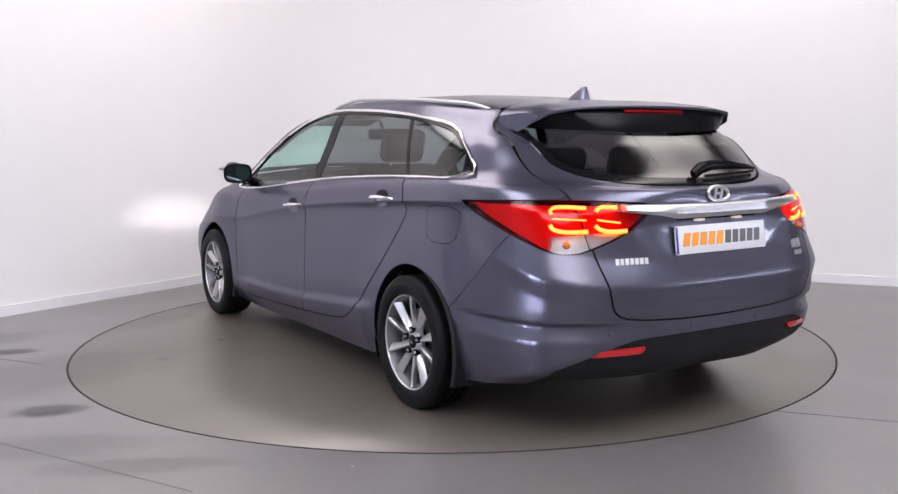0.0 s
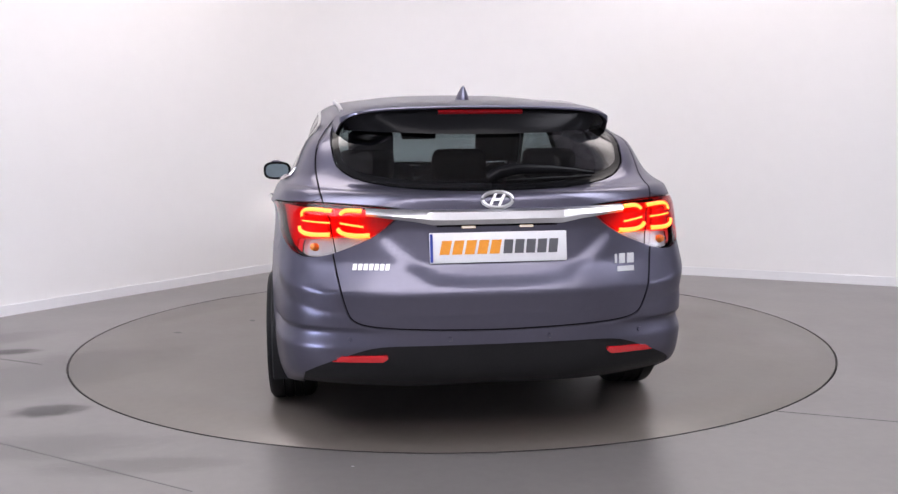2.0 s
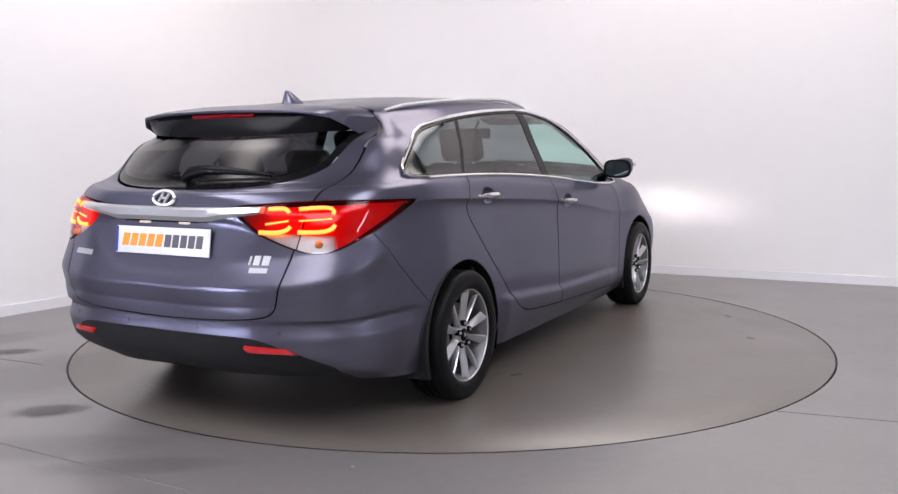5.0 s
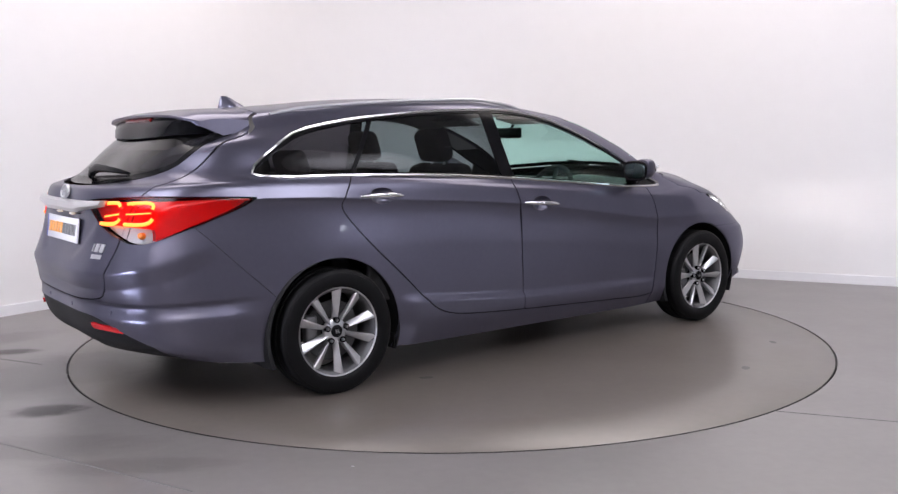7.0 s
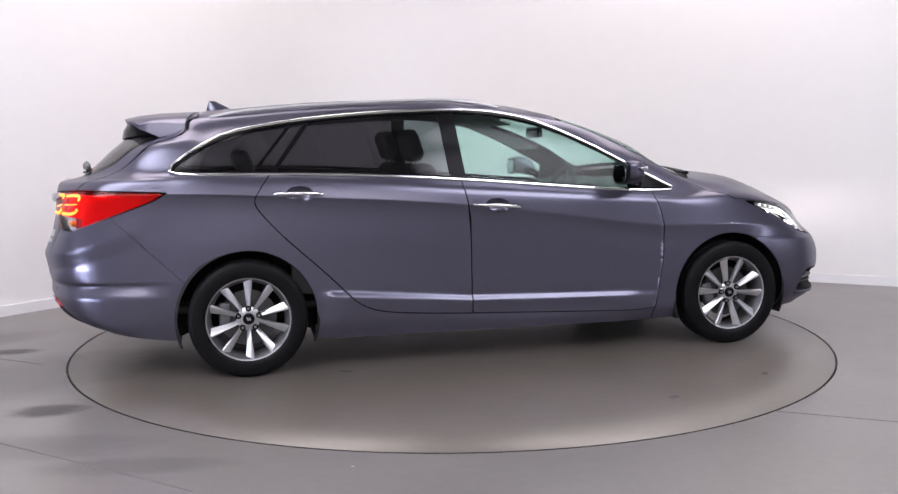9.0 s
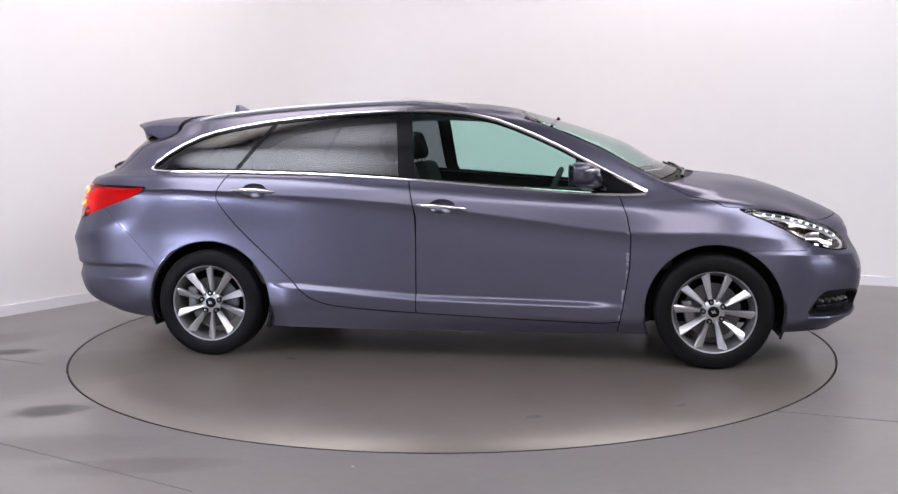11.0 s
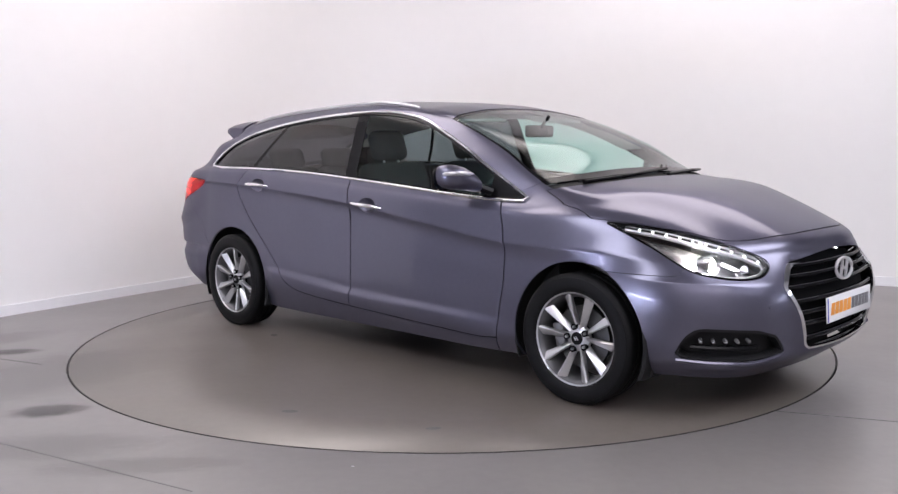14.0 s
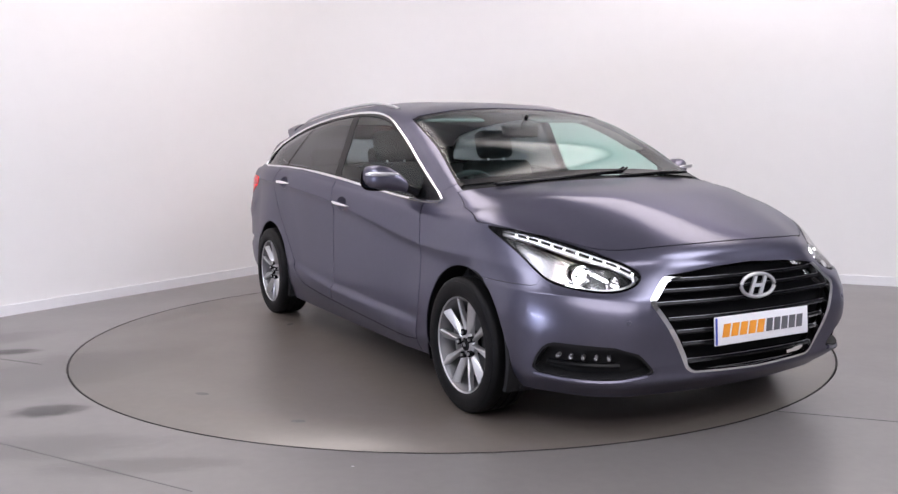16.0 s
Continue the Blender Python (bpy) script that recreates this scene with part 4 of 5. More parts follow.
def build_head_lamps(car, out):
    M = out["head_lamp"]
    for s in (1, -1):
        hh = M[0][:, 1] - M[0][:, 0]
        lamp = skin("headlamp_housing", cut(M, both(-1.10 - hh, -1.7 - hh)), LAMPGREY, car, (s,), 0.0, "grey headlamp housing", -.095)
        skin("inner_housing", cut(M, hh + 1.10), LAMPGREY, lamp, (s,), 0.0, "silver inner reflector housing", -.095)
        f = fields(M)["head_lamp"]
        skin("headlamp_rim", cut(M, -(f + .006)), GLOSSBLACK, lamp, (s,), .06, "", -.002)
        skin("headlamp_lens", M, CLEAR, lamp, (s,), 0.012, "clear headlamp lens", .003)
        # daytime-light row and bright strip under the upper edge
        for i in range(10):
            t = i / 9
            h = -.86 - .70 * t
            z = np.interp(h, [-1.566, -1.422, -1.223, -.943, -.86], [.677, .716, .760, .806, .812]) + .004
            p, n = on_nose(h, z)
            part("led_dot", lathe_bm([(.001, .004), (.0036, .002), (.0045, -.003)], 10), LEDGLOW, lamp, "lit white daytime LED", m=Matrix.Translation(mirror_y(p - n * .022, s)) @ mirror_y(n, s).to_track_quat("Y", "Z").to_matrix().to_4x4())
        guide("bright_strip", resample([(-.76, .818), (-.84, .808), (-1.0, .794), (-1.22, .751), (-1.45, .706), (-1.565, .672)], 18), .009, on_nose, SATIN, lamp, s, .030, "bright strip under the LED row")
        guide("bright_strip", resample([(-1.20, .632), (-1.40, .622), (-1.53, .630), (-1.585, .652), (-1.56, .675)], 14), .006, on_nose, SATIN, lamp, s, .020)
        guide("bright_strip", resample([(-.78, .825), (-.943, .814), (-1.223, .769), (-1.422, .725), (-1.55, .688)], 16), .005, on_nose, SATIN, lamp, s, .016)
        # projector: dark barrel, lens ring, and a bowl whose own glow stands in for glare
        p, n = on_nose(-1.27, .685)
        c = mirror_y(p - n * .045, s)
        aim = Matrix.Translation(c) @ Vector((1.0, s * .10, -.02)).normalized().to_track_quat("Y", "Z").to_matrix().to_4x4()
        part("projector_ring", lathe_bm([(.036, -.05), (.044, -.01), (.046, .016), (.041, .018), (.034, .008), (.029, .004)], 28), CHROME, lamp, "chrome projector ring", m=aim)
        part("projector_bowl", lathe_bm([(.029, .004), (.022, -.010), (.013, -.020), (.0125, -.02)], 28), LEDGLOW, lamp, "projector bowl given its own glow for the lamp's glare", m=aim)
        part("beam_source", box_bm(.034, .002, .0075, at=(0, -.055, .0)), BEAM, lamp, "lit dipped-beam source", m=aim)
        part("beam_shutter", box_bm(.05, .034, .002, at=(0, -.038, .0046)), SHELL, lamp, m=aim)
        part("beam_shutter", box_bm(.05, .034, .002, at=(0, -.038, -.0046)), SHELL, lamp, m=aim)
        # strips whose own glow stands in for light thrown back by reflector facets
        guide("facet_glow", [(-1.345, .690), (-1.385, .680), (-1.43, .668)], .0065, on_nose, LEDGLOW, lamp, s, .048, "glowing strip standing in for a bright reflector facet")
        guide("facet_glow", [(-1.20, .655), (-1.25, .645), (-1.31, .640)], .0055, on_nose, LEDGLOW, lamp, s, .045, "glowing strip standing in for a bright reflector facet")
        p, n = on_nose(-1.45, .660)
        aim = Matrix.Translation(mirror_y(p - n * .045, s)) @ Vector((1.0, s * .25, 0)).normalized().to_track_quat("Y", "Z").to_matrix().to_4x4()
        part("high_beam_reflector", lathe_bm([(.030, .014), (.024, -.012), (.012, -.026), (.001, -.028)], 24), CHROME, lamp, "silver reflector bowl", m=aim)


# ---------------------------------------------------------------- nose
def emblem(name, parent, p, n, w, h):
    ob = part(name, tube_bm([(w * math.cos(a), 0, h * math.sin(a)) for a in [2 * math.pi * i / 36 for i in range(36)]], .0075, 8, True), BADGE, parent, "oval chrome emblem")
    ob.matrix_basis = Matrix.Translation(p) @ n.to_track_quat("-Y", "Z").to_matrix().to_4x4()
    part("emblem_bar", bars_bm([(-.30 * w, 0, .19 * w, 1.6 * h, .5), (.30 * w, 0, .19 * w, 1.6 * h, .5), (0, 0, .5 * w, .30 * h, 1.2)], .008), BADGE, ob, m=pose(0, -.004, 0))
    return ob


def plate(parent, p, n):
    ob = part("number_plate", box_bm(.52, .008, .113, .003, 2), WHITE, parent, "white show plate with orange and grey bars")
    ob.matrix_basis = Matrix.Translation(p) @ n.to_track_quat("-Y", "Z").to_matrix().to_4x4()
    # the dealer's name as plain slanted shapes: five orange, five grey
    for i in range(5):
        part("orange_bar", bars_bm([(-.200 + .047 * i, .001, .037, .052, .22)], .002), ORANGE, ob, m=pose(0, -.0055, 0))
        part("grey_bar", bars_bm([(.036 + .043 * i, .001, .034, .052, .12)], .002), GREY, ob, m=pose(0, -.0055, 0))
    part("blue_strip", bars_bm([(-.253, 0, .010, .105, 0)], .002), BLUE, ob, m=pose(0, -.0055, 0))
    return ob


def build_nose(car, out):
    G = out["grille"]
    f = fields(G)["grille"]
    grille = skin("grille", cut(G, f), SHELL, car, depth=.05, label="black horizontal-bar grille in a chrome frame", push=-.055)
    ring = cut(G, both(-(f + np.interp(G[0][:, 2], [.29, .36], [.009, .020])), G[0][:, 2] - .66))
    skin("grille_frame", ring, CHROME, grille, depth=.03, label="satin chrome grille frame", push=.006)
    half = [(.28, .315), (.33, .345), (.40, .375), (.45, .405), (.50, .435), (.56, .478), (.605, .445), (.645, .405)]
    for z, w in half:
        path, top = [], []
        for i in range(25):
            y = -w + 2 * w * i / 24
            p, n = on_front(y, z)
            path.append((p.x - .022, y, z))
            top.append((p.x - .010, y, z + .010))
        part("slat", tube_bm(path, .011, 8, flat=1.6), GLOSSBLACK, grille)
        part("slat_edge", tube_bm(top, .0014, 6), DARKCHROME, grille)
    p, n = on_front(0, .607)
    emblem("emblem", grille, p + Vector((.012, 0, 0)), Vector((1, 0, .12)).normalized(), .092, .046)
    plate(car, Vector((2.262, 0, .447)), Vector((1, 0, .06)).normalized())
    F = out["fog"]
    ff = fields(F)["fog"]
    for s in (1, -1):
        fog = skin("fog_lamp_recess", F, PLASTIC, car, (s,), 0.0, "black recess with five small lamps", -.055)
        skin("recess_rim", cut(F, -(ff + .012)), PLASTIC, fog, (s,), .055, "", -.003)
        for h in (-1.16, -1.235, -1.31, -1.385, -1.46):
            p, n = on_nose(h, .345)
            m = Matrix.Translation(mirror_y(p - n * .030, s)) @ mirror_y(n, s).to_track_quat("Y", "Z").to_matrix().to_4x4()
            part("fog_led", lathe_bm([(.001, .010), (.007, .007), (.0095, -.002), (.0095, -.02)], 14), CLEARISH, fog, "small clear lamp lens", m=m)
        guide("lamp_bezel", resample([(-1.10, .318), (-1.3, .316), (-1.52, .318)], 10), .012, on_nose, GLOSSBLACK, fog, s, .032)
        guide("lip", resample([(-1.03, .268), (-1.25, .258), (-1.5, .258), (-1.655, .280)], 14), .011, on_nose, PAINT, fog, s, .002, "painted lower lip")
    for y in (-.60, -.25, .25, .60):
        p, n = on_front(y, .50)
        if abs(y) > .5:
            part("parking_sensor", lathe_bm([(.001, .003), (.008, .003), (.0095, 0), (.0095, -.01)], 16), PAINT, car, m=Matrix.Translation(p) @ n.to_track_quat("Y", "Z").to_matrix().to_4x4())


# ---------------------------------------------------------------- tail
def build_tail(car, tailgate, bumper):
    # roof spoiler: painted blade over a black box
    top, under = [], []
    for i in range(41):
        a = -1 + i / 20
        b = abs(a)
        a, b = (math.copysign(1 - (1 - b) ** 1.5, a), 1 - (1 - b) ** 1.5)
        xt = -1.995 + .05 * b ** 3 + .05 * max(0, b - .88) / .12
        zt = 1.338 - .016 * b ** 2 - .026 * b ** 8
        xr = -1.605 - .06 * b ** 3
        root, _ = on_top(xr, a * .572)
        zr = root.z + .004
        fin = min(1, max(0, (b - .94) / .05))
        sec = [(0, 0), (.25, .004), (.5, .010), (.8, .009), (1, 0), (1.004, -.006), (.995, -.012 - .010 * fin), (.85, -.014 - .022 * fin), (.5, -.016 - .058 * fin), (.08, -.022 - .075 * fin)]
        top.append([(xr + (xt - xr) * u, a * (.590 - .022 * u + (.026 * fin * (1 - u) if d < -.011 else 0)), zr + (zt - zr) * u + d) for u, d in sec])
        y = a * .554
        lo = on_rear(y, 1.222 + .022 * b * b)[0]
        under.append([(xt + .010, y, zt - .010), (xt + .016, y, zt - .020), (.45 * xt + .55 * (lo.x - .010), y, .45 * zt + .55 * lo.z - .004), (lo.x - .010, y, lo.z), (lo.x + .05, y, lo.z + .02), (xr - .05, y, zr - .030), (xt + .05, y, zt - .010)])
    sp = part("roof_spoiler", loft_bm(top), PAINT, tailgate, "painted roof spoiler with a black underside")
    part("spoiler_underside", loft_bm(under), GLOSSBLACK, sp, "gloss black spoiler underside")
    lamp = [[(-1.985 + .06 * (abs(y) / .625) ** 3 + dx, y, 1.318 + dz) for dx, dz in ((0, .004), (-.008, -.006), (.006, -.026), (.03, -.022))] for y in [-.175 + .35 * i / 12 for i in range(13)]]
    part("brake_lamp", loft_bm(lamp), BRAKERED, sp, "red high brake lamp strip")
    # shark-fin aerial
    secs = []
    base = on_top(-1.50, 0)[0].z - .004
    for t in (0, .15, .35, .55, .75, .9, 1.0):
        x0, x1 = -1.385 - .125 * t ** 1.15, -1.565 + .022 * t
        w = .034 * (1 - t) ** .8 + .003
        secs.append([((x0 + x1) / 2 + (x0 - x1) / 2 * math.cos(a), w * math.sin(a) * (1 - .5 * max(0, math.cos(a))), base + .070 * t + (-.018 if t == 0 else 0)) for a in [2 * math.pi * j / 16 for j in range(16)]])
    part("aerial", loft_bm(secs), PAINT, car, "shark-fin roof aerial")
    # bright bar across the tailgate
    bar = []
    for i in range(41):
        y = -.490 + .980 * i / 40
        a = abs(y) / .490
        z1 = .938 + .008 * a ** 2
        z0 = .886 + .014 * min(1, max(0, (a - .50) / .14)) + .022 * max(0, a - .64) / .36
        x = on_rear(y, .915)[0].x - .006
        bar.append([(x + .02, y, z1 + .003), (x - .010, y, z1 + .002), (x - .020, y, z1 - .006), (x - .026, y, .35 * z1 + .65 * z0), (x - .016, y, z0), (x + .014, y, z0)])
    part("chrome_bar", loft_bm(bar), SATIN, tailgate, "satin chrome bar between the tail lamps")
    part("lamp_shelf", box_bm(.03, .46, .012, .003, at=(-2.335, 0, .882)), GLOSSBLACK, tailgate)
    for y in (-.11, .11):
        part("plate_lamp", box_bm(.02, .05, .008, .002, at=(-2.352, y, .875)), PLATELAMP, tailgate, "lit number plate lamp")
    p, n = on_rear(0, .972)
    emblem("emblem", tailgate, p + n * .010, n, .057, .030)
    plate(tailgate, Vector((-2.372, 0, .800)), Vector((-1, 0, .13)).normalized())
    p, n = on_rear(.475, .735)
    place = Matrix.Translation(p + n * .003) @ n.to_track_quat("-Y", "Z").to_matrix().to_4x4()
    for i in range(7):
        part("badge_bar", bars_bm([(-.062 + .0205 * i, 0, .015, .024, .1)], .004), BADGE, tailgate, "small chrome badge bar", m=place)
    p, n = on_rear(-.49, .742)
    place = Matrix.Translation(p + n * .003) @ n.to_track_quat("-Y", "Z").to_matrix().to_4x4()
    for bar in ((-.036, 0, .008, .034, .2), (-.008, 0, .026, .038, .2), (.030, 0, .030, .038, .2), (0, -.040, .075, .020, .2)):
        part("badge_bar", bars_bm([bar], .004), BADGE, tailgate, "small chrome badge bar", m=place)
    # rear wiper
    path = [on_rear(y, z)[0] + on_rear(y, z)[1] * d for y, z, d in ((.01, 1.036, .012), (-.03, 1.046, .034), (-.10, 1.054, .040), (-.22, 1.056, .034), (-.33, 1.054, .026), (-.42, 1.050, .018))]
    w = part("rear_wiper", tube_bm(path, [.022, .026, .022, .017, .012, .006], 10, flat=.7), GLOSSBLACK, tailgate, "black rear wiper arm")
    blade = [on_rear(y, 1.034 + .012 * k)[0] + on_rear(y, 1.034)[1] * .008 for k, y in ((0, -.06), (.4, -.2), (.7, -.32), (1, -.41))]
    part("blade", tube_bm(blade, .006, 6), RUBBER, w)
    for y in (-.56, -.19, .19, .56):
        p, n = on_rear(y, .462)
        part("parking_sensor", lathe_bm([(.001, .003), (.008, .003), (.0095, 0), (.0095, -.01)], 16), PAINT, bumper, m=Matrix.Translation(p) @ n.to_track_quat("Y", "Z").to_matrix().to_4x4())


# ---------------------------------------------------------------- sides
def build_sides(car):
    for s in (1, -1):
        bead = [on_side(x, z) for x, z in chaikin(DLO, 1)]
        part("window_trim", tube_bm([mirror_y(p + n * .004, s) for p, n in bead], .0080, 8, True), CHROME, car, "bright chrome window surround")
        for x0, x1, z0, z1 in ((-1.235, -.985, .935, .929), (-.182, .085, .857, .836)):
            pts = []
            for i in range(13):
                t = i / 12
                p, n = on_side(x0 + (x1 - x0) * t, z0 + (z1 - z0) * t)
                pts.append(mirror_y(p + n * (.006 + .026 * math.sin(math.pi * t) ** .7), s))
            r = [.004 + .0062 * math.sin(math.pi * min(1, max(0, i / 12))) ** .6 for i in range(13)]
            h = part("door_handle", tube_bm(pts, r, 10, flat=.6), CHROME, car, "chrome door handle bar")
        # mirror
        secs = []
        for t, x, z, rx, rz in ((0, .775, .965, .020, .012), (.10, .757, .980, .050, .034), (.25, .728, 1.000, .072, .047), (.45, .708, 1.014, .083, .058), (.65, .698, 1.022, .083, .060), (.82, .692, 1.026, .074, .056), (.94, .686, 1.030, .054, .044), (1, .680, 1.032, .024, .026)):
            y = .850 + .192 * t - (.03 * t if s > 0 else 0)
            sec = [(max(a, .640 + .02 * t), s * y, b) for a, b in oval(x, z, rx, rz, 2.6, 24)]
            secs.append(sec)
        mi = part("door_mirror", loft_bm(secs), PAINT, car, "painted door mirror with a chrome indicator strip")
        face = [[(x, s * (.958 + k * c), 1.012 + (k - .030) * d) for c, d in oval(0, 0, 1, 1, 3.2, 24)] for x, k in ((.640, .080), (.633, .076))]
        part("mirror_glass", loft_bm(face), MIRROR, mi, "mirror glass")
        part("mirror_rim", tube_bm([(.641, s * (.958 + .085 * c), 1.012 + .054 * d) for c, d in oval(0, 0, 1, 1, 3.2, 28)], .007, 6, True), GLOSSBLACK, mi)
        part("indicator_strip", tube_bm([(.785, s * .905, 1.034), (.788, s * .95, 1.038), (.778, s * 1.00, 1.040), (.750, s * 1.040, 1.040), (.718, s * 1.052, 1.038)], [.006, .010, .011, .010, .006], 8, flat=.6), SATIN, mi, "bright indicator strip")
        part("mirror_arm", tube_bm([(.80, s * .80, .945), (.775, s * .84, .965), (.745, s * .89, .985)], [.03, .026, .028], 10, flat=1.5), GLOSSBLACK, mi, "black mirror arm")
        # roof rail
        rail = []
        for i in range(37):
            t = i / 36
            x = .06 - 1.60 * t
            lift = .017 * min(1, t / .10, (1 - t) / .10) ** .7 if 0 < t < 1 else 0
            y = .575 - .02 * abs(2 * t - 1) ** 3
            p, n = on_top(x, y)
            rail.append((x, s * y, p.z - .002 + lift))
        part("roof_rail", tube_bm(rail, .0095, 10, flat=.9), RAILMETAL, car, "satin silver roof rail")
        part("mud_deflector", box_bm(.012, .16, .05, .004, at=(1.735, s * .74, .20)), PLASTIC, car)
        part("mud_deflector", box_bm(.012, .12, .07, .004, at=(-1.04, s * .80, .205)), PLASTIC, car)
    # underside
    plan = [(2.0, .45), (1.75, .50), (1.02, .50), (1.0, .80), (-1.0, .80), (-1.02, .50), (-1.75, .50), (-1.80, .62), (-2.02, .55)]
    loop = [(x, y) for x, y in plan] + [(x, -y) for x, y in plan[::-1]]
    part("underbody", loft_bm([[(x, y, .175 + .32 * max(0, -x - 1.72)) for x, y in loop], [(x, y, .33) for x, y in loop]]), SHELL, car, "black underbody panels", smooth=False)
    # wipers
    for pts in (((1.235, -.62, .985), (1.27, -.30, 1.004), (1.255, .10, 1.030), (1.22, .16, 1.045)), ((1.30, .05, 1.004), (1.26, .36, 1.015), (1.205, .54, 1.012), (1.195, .58, 1.012))):
        wp = part("front_wiper", tube_bm([Vector(p) + Vector((0, 0, .012)) for p in pts], [.010, .009, .008, .005], 8), GLOSSBLACK, car, "black front wiper")
        part("blade", tube_bm([Vector(p) + Vector((-.03, 0, .012)) for p in pts], .006, 6), RUBBER, wp)


# ---------------------------------------------------------------- cabin
def cushion(sx, sy, sz, bevel, at, m=None):
    bm = box_bm(sx, sy, sz, bevel, 4)
    if m is not None:
        bmesh.ops.transform(bm, matrix=m, verts=bm.verts)
    bmesh.ops.translate(bm, vec=at, verts=bm.verts)
    return bm


def build_cabin(car):
    tilt = pose(0, 0, 0, 0, -18, 0)
    for y in (.37, -.37):
        seat = part("front_seat", cushion(.50, .50, .14, .05, (.02, y, .46)), CLOTH, car, "dark grey cloth front seat")
        part("backrest", cushion(.13, .50, .60, .05, (-.30, y, .78), tilt), CLOTH, seat)
        part("headrest", cushion(.10, .26, .19, .045, (-.42, y, 1.175), tilt), CLOTH, seat)
        for d in (-.06, .06):
            part("headrest_post", tube_bm([(-.38, y + d, 1.04), (-.40, y + d, 1.12)], .007, 8), SATIN, seat)
        part("door_card", cushion(1.0, .03, .50, .012, (.35, math.copysign(.80, y), .62)), TRIM, car)
        part("door_card", cushion(.95, .03, .52, .012, (-.68, math.copysign(.79, y), .66)), TRIM, car)
    bench = part("rear_seat", cushion(.52, 1.30, .15, .05, (-.95, 0, .48)), CLOTH, car, "dark grey cloth rear bench")
    for y in (-.44, 0, .44):
        part("backrest", cushion(.14, .42, .56, .05, (-1.26, y, .76), tilt), CLOTH, bench)
        part("headrest", cushion(.09, .26, .15, .04, (-1.37, y, 1.085), tilt), CLOTH, bench)
    secs = []
    for i in range(17):
        y = -.74 + 1.48 * i / 16
        hump = .045 * math.exp(-((y + .37) / .17) ** 2)
        secs.append([(1.18, y, .93), (.98, y, .945 + .3 * hump), (.82, y, .93 + hump), (.70, y, .90 + hump), (.66, y, .84), (.70, y, .66), (.80, y, .50), (1.18, y, .50)])
    dash = part("dashboard", loft_bm(secs), TRIM, car, "dark grey dashboard")
    part("console", cushion(.9, .20, .28, .03, (.25, 0, .46)), TRIM, dash)
    wm = pose(.50, -.37, .86, 0, -66, 0)
    ring = [(.185 * math.cos(a), .185 * math.sin(a), 0) for a in [2 * math.pi * i / 40 for i in range(40)]]
    st = part("steering_wheel", tube_bm(ring, .016, 8, True), CLOTH, car, "dark steering wheel", m=wm)
    part("wheel_hub", cushion(.15, .14, .05, .02, (0, 0, 0)), TRIM, st, m=wm)
    for a in (0, 180, 270):
        part("wheel_spoke", tube_bm([(.05 * math.cos(math.radians(a)), .05 * math.sin(math.radians(a)), 0), (.18 * math.cos(math.radians(a)), .18 * math.sin(math.radians(a)), 0)], .014, 8), TRIM, st, m=wm)
    part("steering_column", tube_bm([(.50, -.37, .86), (.74, -.37, .76)], .035, 10), TRIM, dash)
    mi = part("rear_view_mirror", cushion(.035, .24, .07, .015, (.48, 0, 1.25)), GLOSSBLACK, car, "black rear-view mirror")
    part("mirror_stem", tube_bm([(.49, 0, 1.27), (.55, 0, 1.335)], .010, 8), GLOSSBLACK, mi)
    for s in (1, -1):
        part("sun_visor", cushion(.16, .38, .018, .008, (.30, .36 * s, 1.325), pose(0, 0, 0, 0, 12, 0)), LINING, car)
    part("cabin_floor", cushion(3.0, 1.40, .04, .01, (-.55, 0, .33)), TRIM, car)
    part("load_cover", cushion(.72, 1.16, .02, .006, (-1.72, 0, .97)), TRIM, car, "dark load cover behind the rear seats")


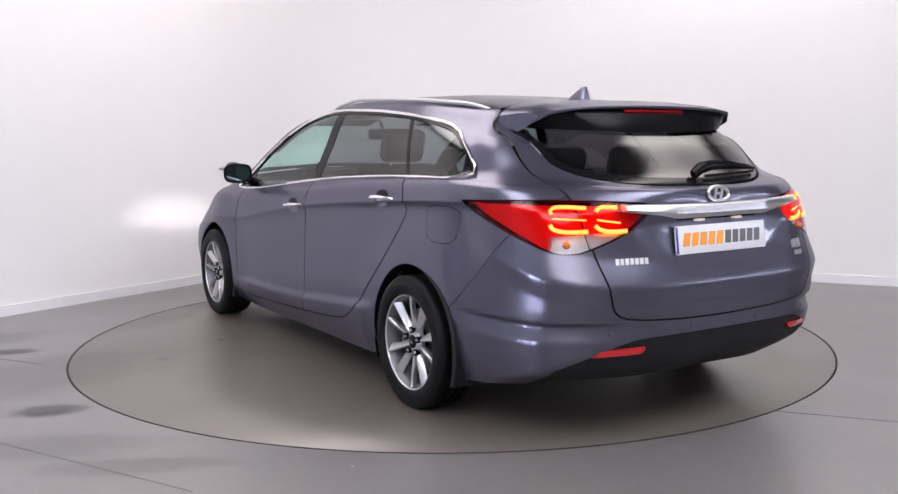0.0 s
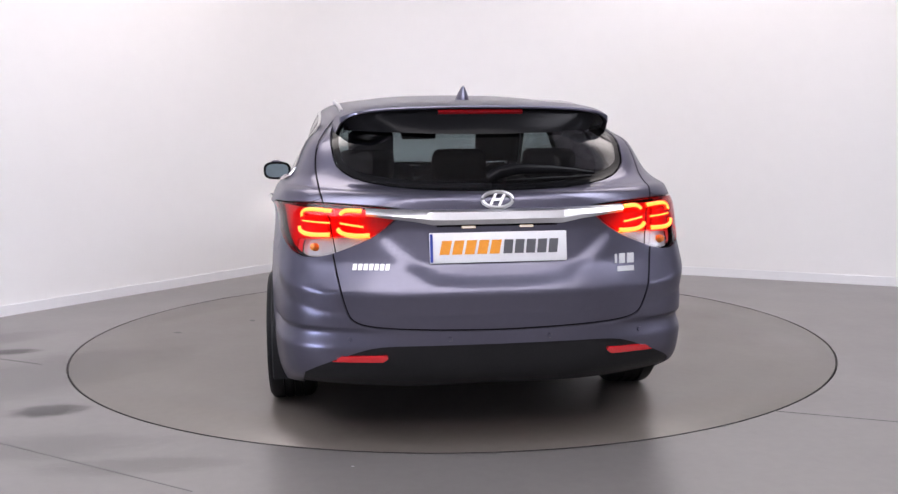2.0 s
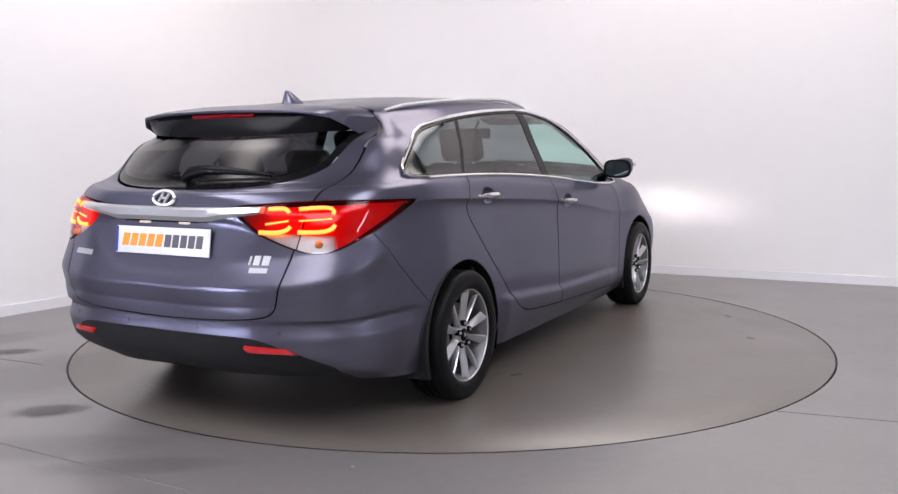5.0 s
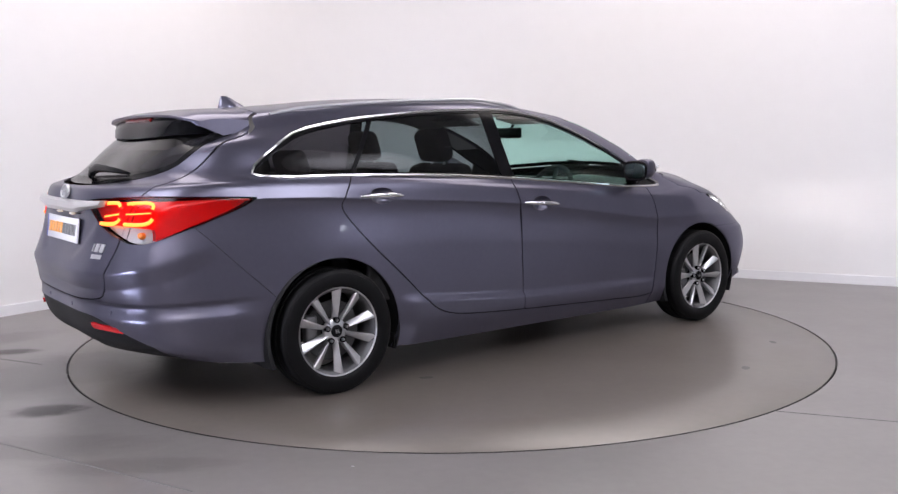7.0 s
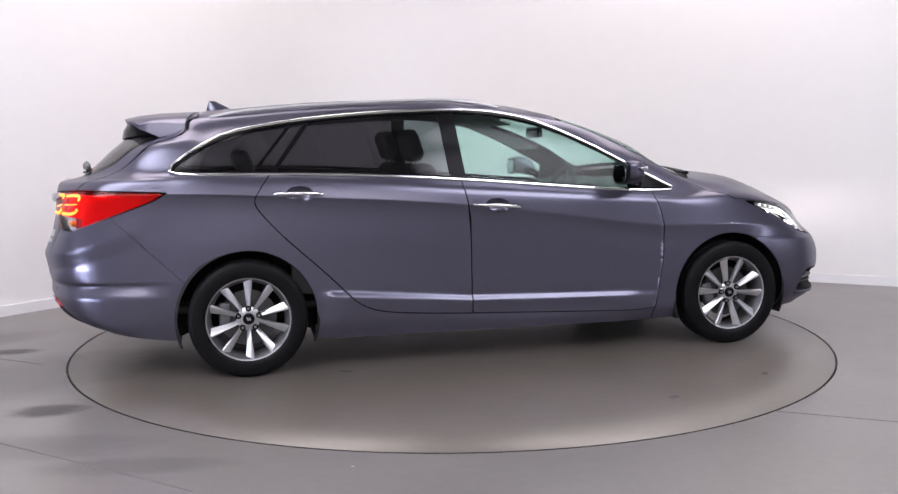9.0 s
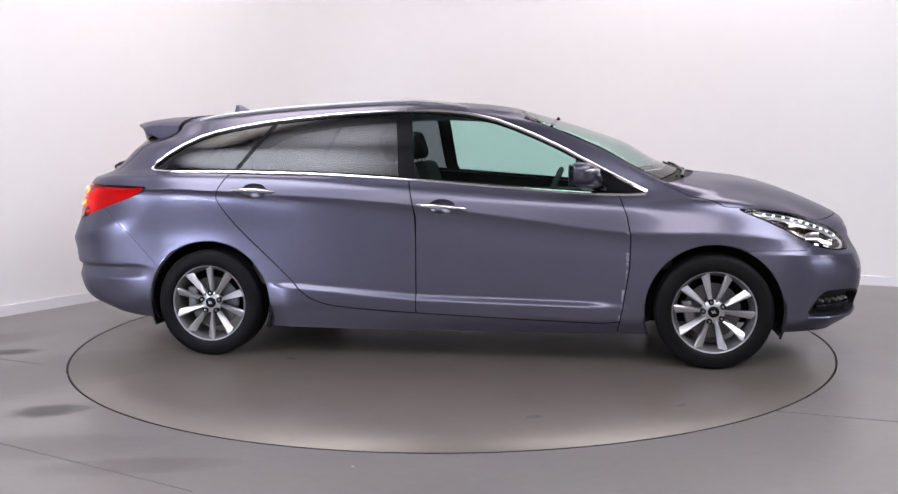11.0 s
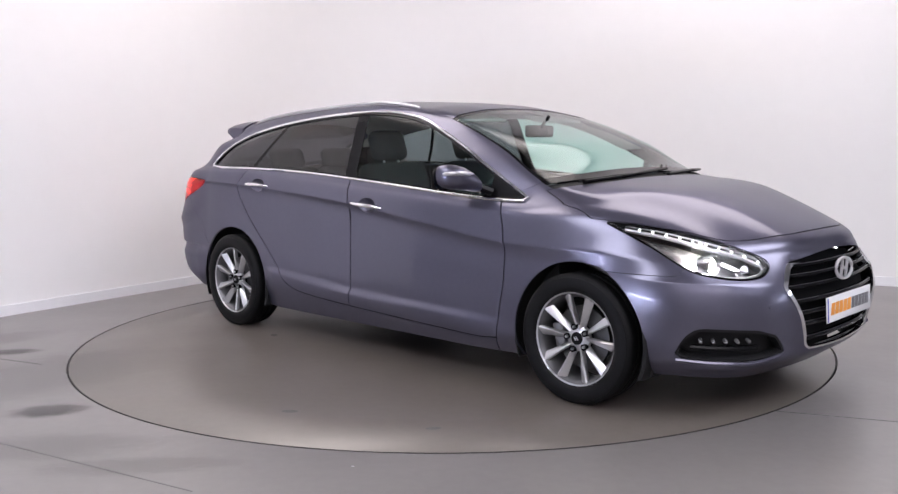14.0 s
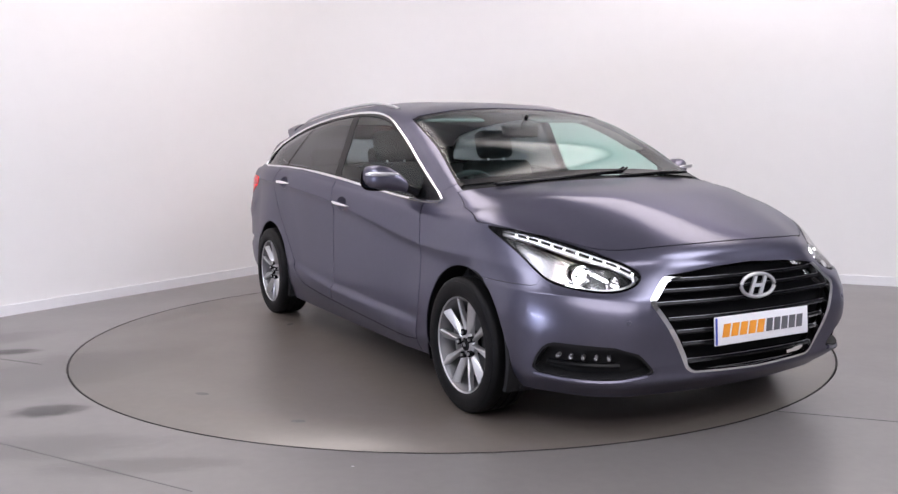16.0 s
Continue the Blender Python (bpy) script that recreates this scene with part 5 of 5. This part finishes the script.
RAILMETAL = mat("satin_rail_metal", (0.55, 0.55, 0.57), 0.42, 0.9)
DARKCHROME = mat("dark_chrome", (0.22, 0.22, 0.23), 0.3, 1.0)
LAMPGREY = mat("grey_lamp_reflector", (0.42, 0.42, 0.43), 0.25, 0.9)
CLEARISH = mat("grey_lamp_lens", (0.35, 0.35, 0.36), 0.12, 0.5, 0.5)
MIRROR = mat("mirror_silver", (0.30, 0.38, 0.41), 0.02, 1.0, 0, 0.01)
PLATELAMP = mat("lit_plate_lamp", (0.9, 0.85, 0.8), 0.4, emit=(1.0, 0.75, 0.55), power=0.5)


def build_car():
    car = tagged(new("car"), "grey-violet metallic estate car with lit lamps on a turntable", "car")
    out, tailgate, bumper = build_skin(car)
    build_wheels(car)
    build_tail_lamps(car, tailgate, out)
    build_head_lamps(car, out)
    build_nose(car, out)
    build_tail(car, tailgate, bumper)
    build_sides(car)
    build_cabin(car)
    return car


# ---------------------------------------------------------------- motion
TURN = [(0.0, 122.24), (0.5, 116.25), (1.0, 110.0), (1.5, 104.13), (2.0, 97.88), (2.5, 91.93), (3.0, 85.71), (3.5, 79.85), (4.0, 73.63),
        (4.5, 67.83), (5.0, 61.8), (5.5, 55.8), (6.0, 49.7), (6.5, 43.7), (7.0, 37.64), (7.5, 32.02), (8.0, 26.13), (8.5, 20.33), (9.0, 14.43),
        (9.5, 8.6), (10.0, 2.7), (10.5, -3.2), (11.0, -9.0), (11.5, -14.89), (12.0, -20.7), (12.5, -26.07), (13.0, -32.0), (13.5, -37.61),
        (14.0, -43.75), (14.5, -49.35), (15.0, -55.1), (15.5, -59.0), (16.0, -61.5)]
OFF = Vector((0.1176, 0.1306, 0.0))


def motions(car, table):
    walk(car, [(t, pose(0, 0, 0, 0, 0, a) @ Matrix.Translation(OFF)) for t, a in TURN])
    walk(table, [(t, pose(0, 0, 0, 0, 0, a)) for t, a in TURN])


build_room()
build_lights()
build_floor_marks()
table = build_turntable()
car = build_car()
motions(car, table)
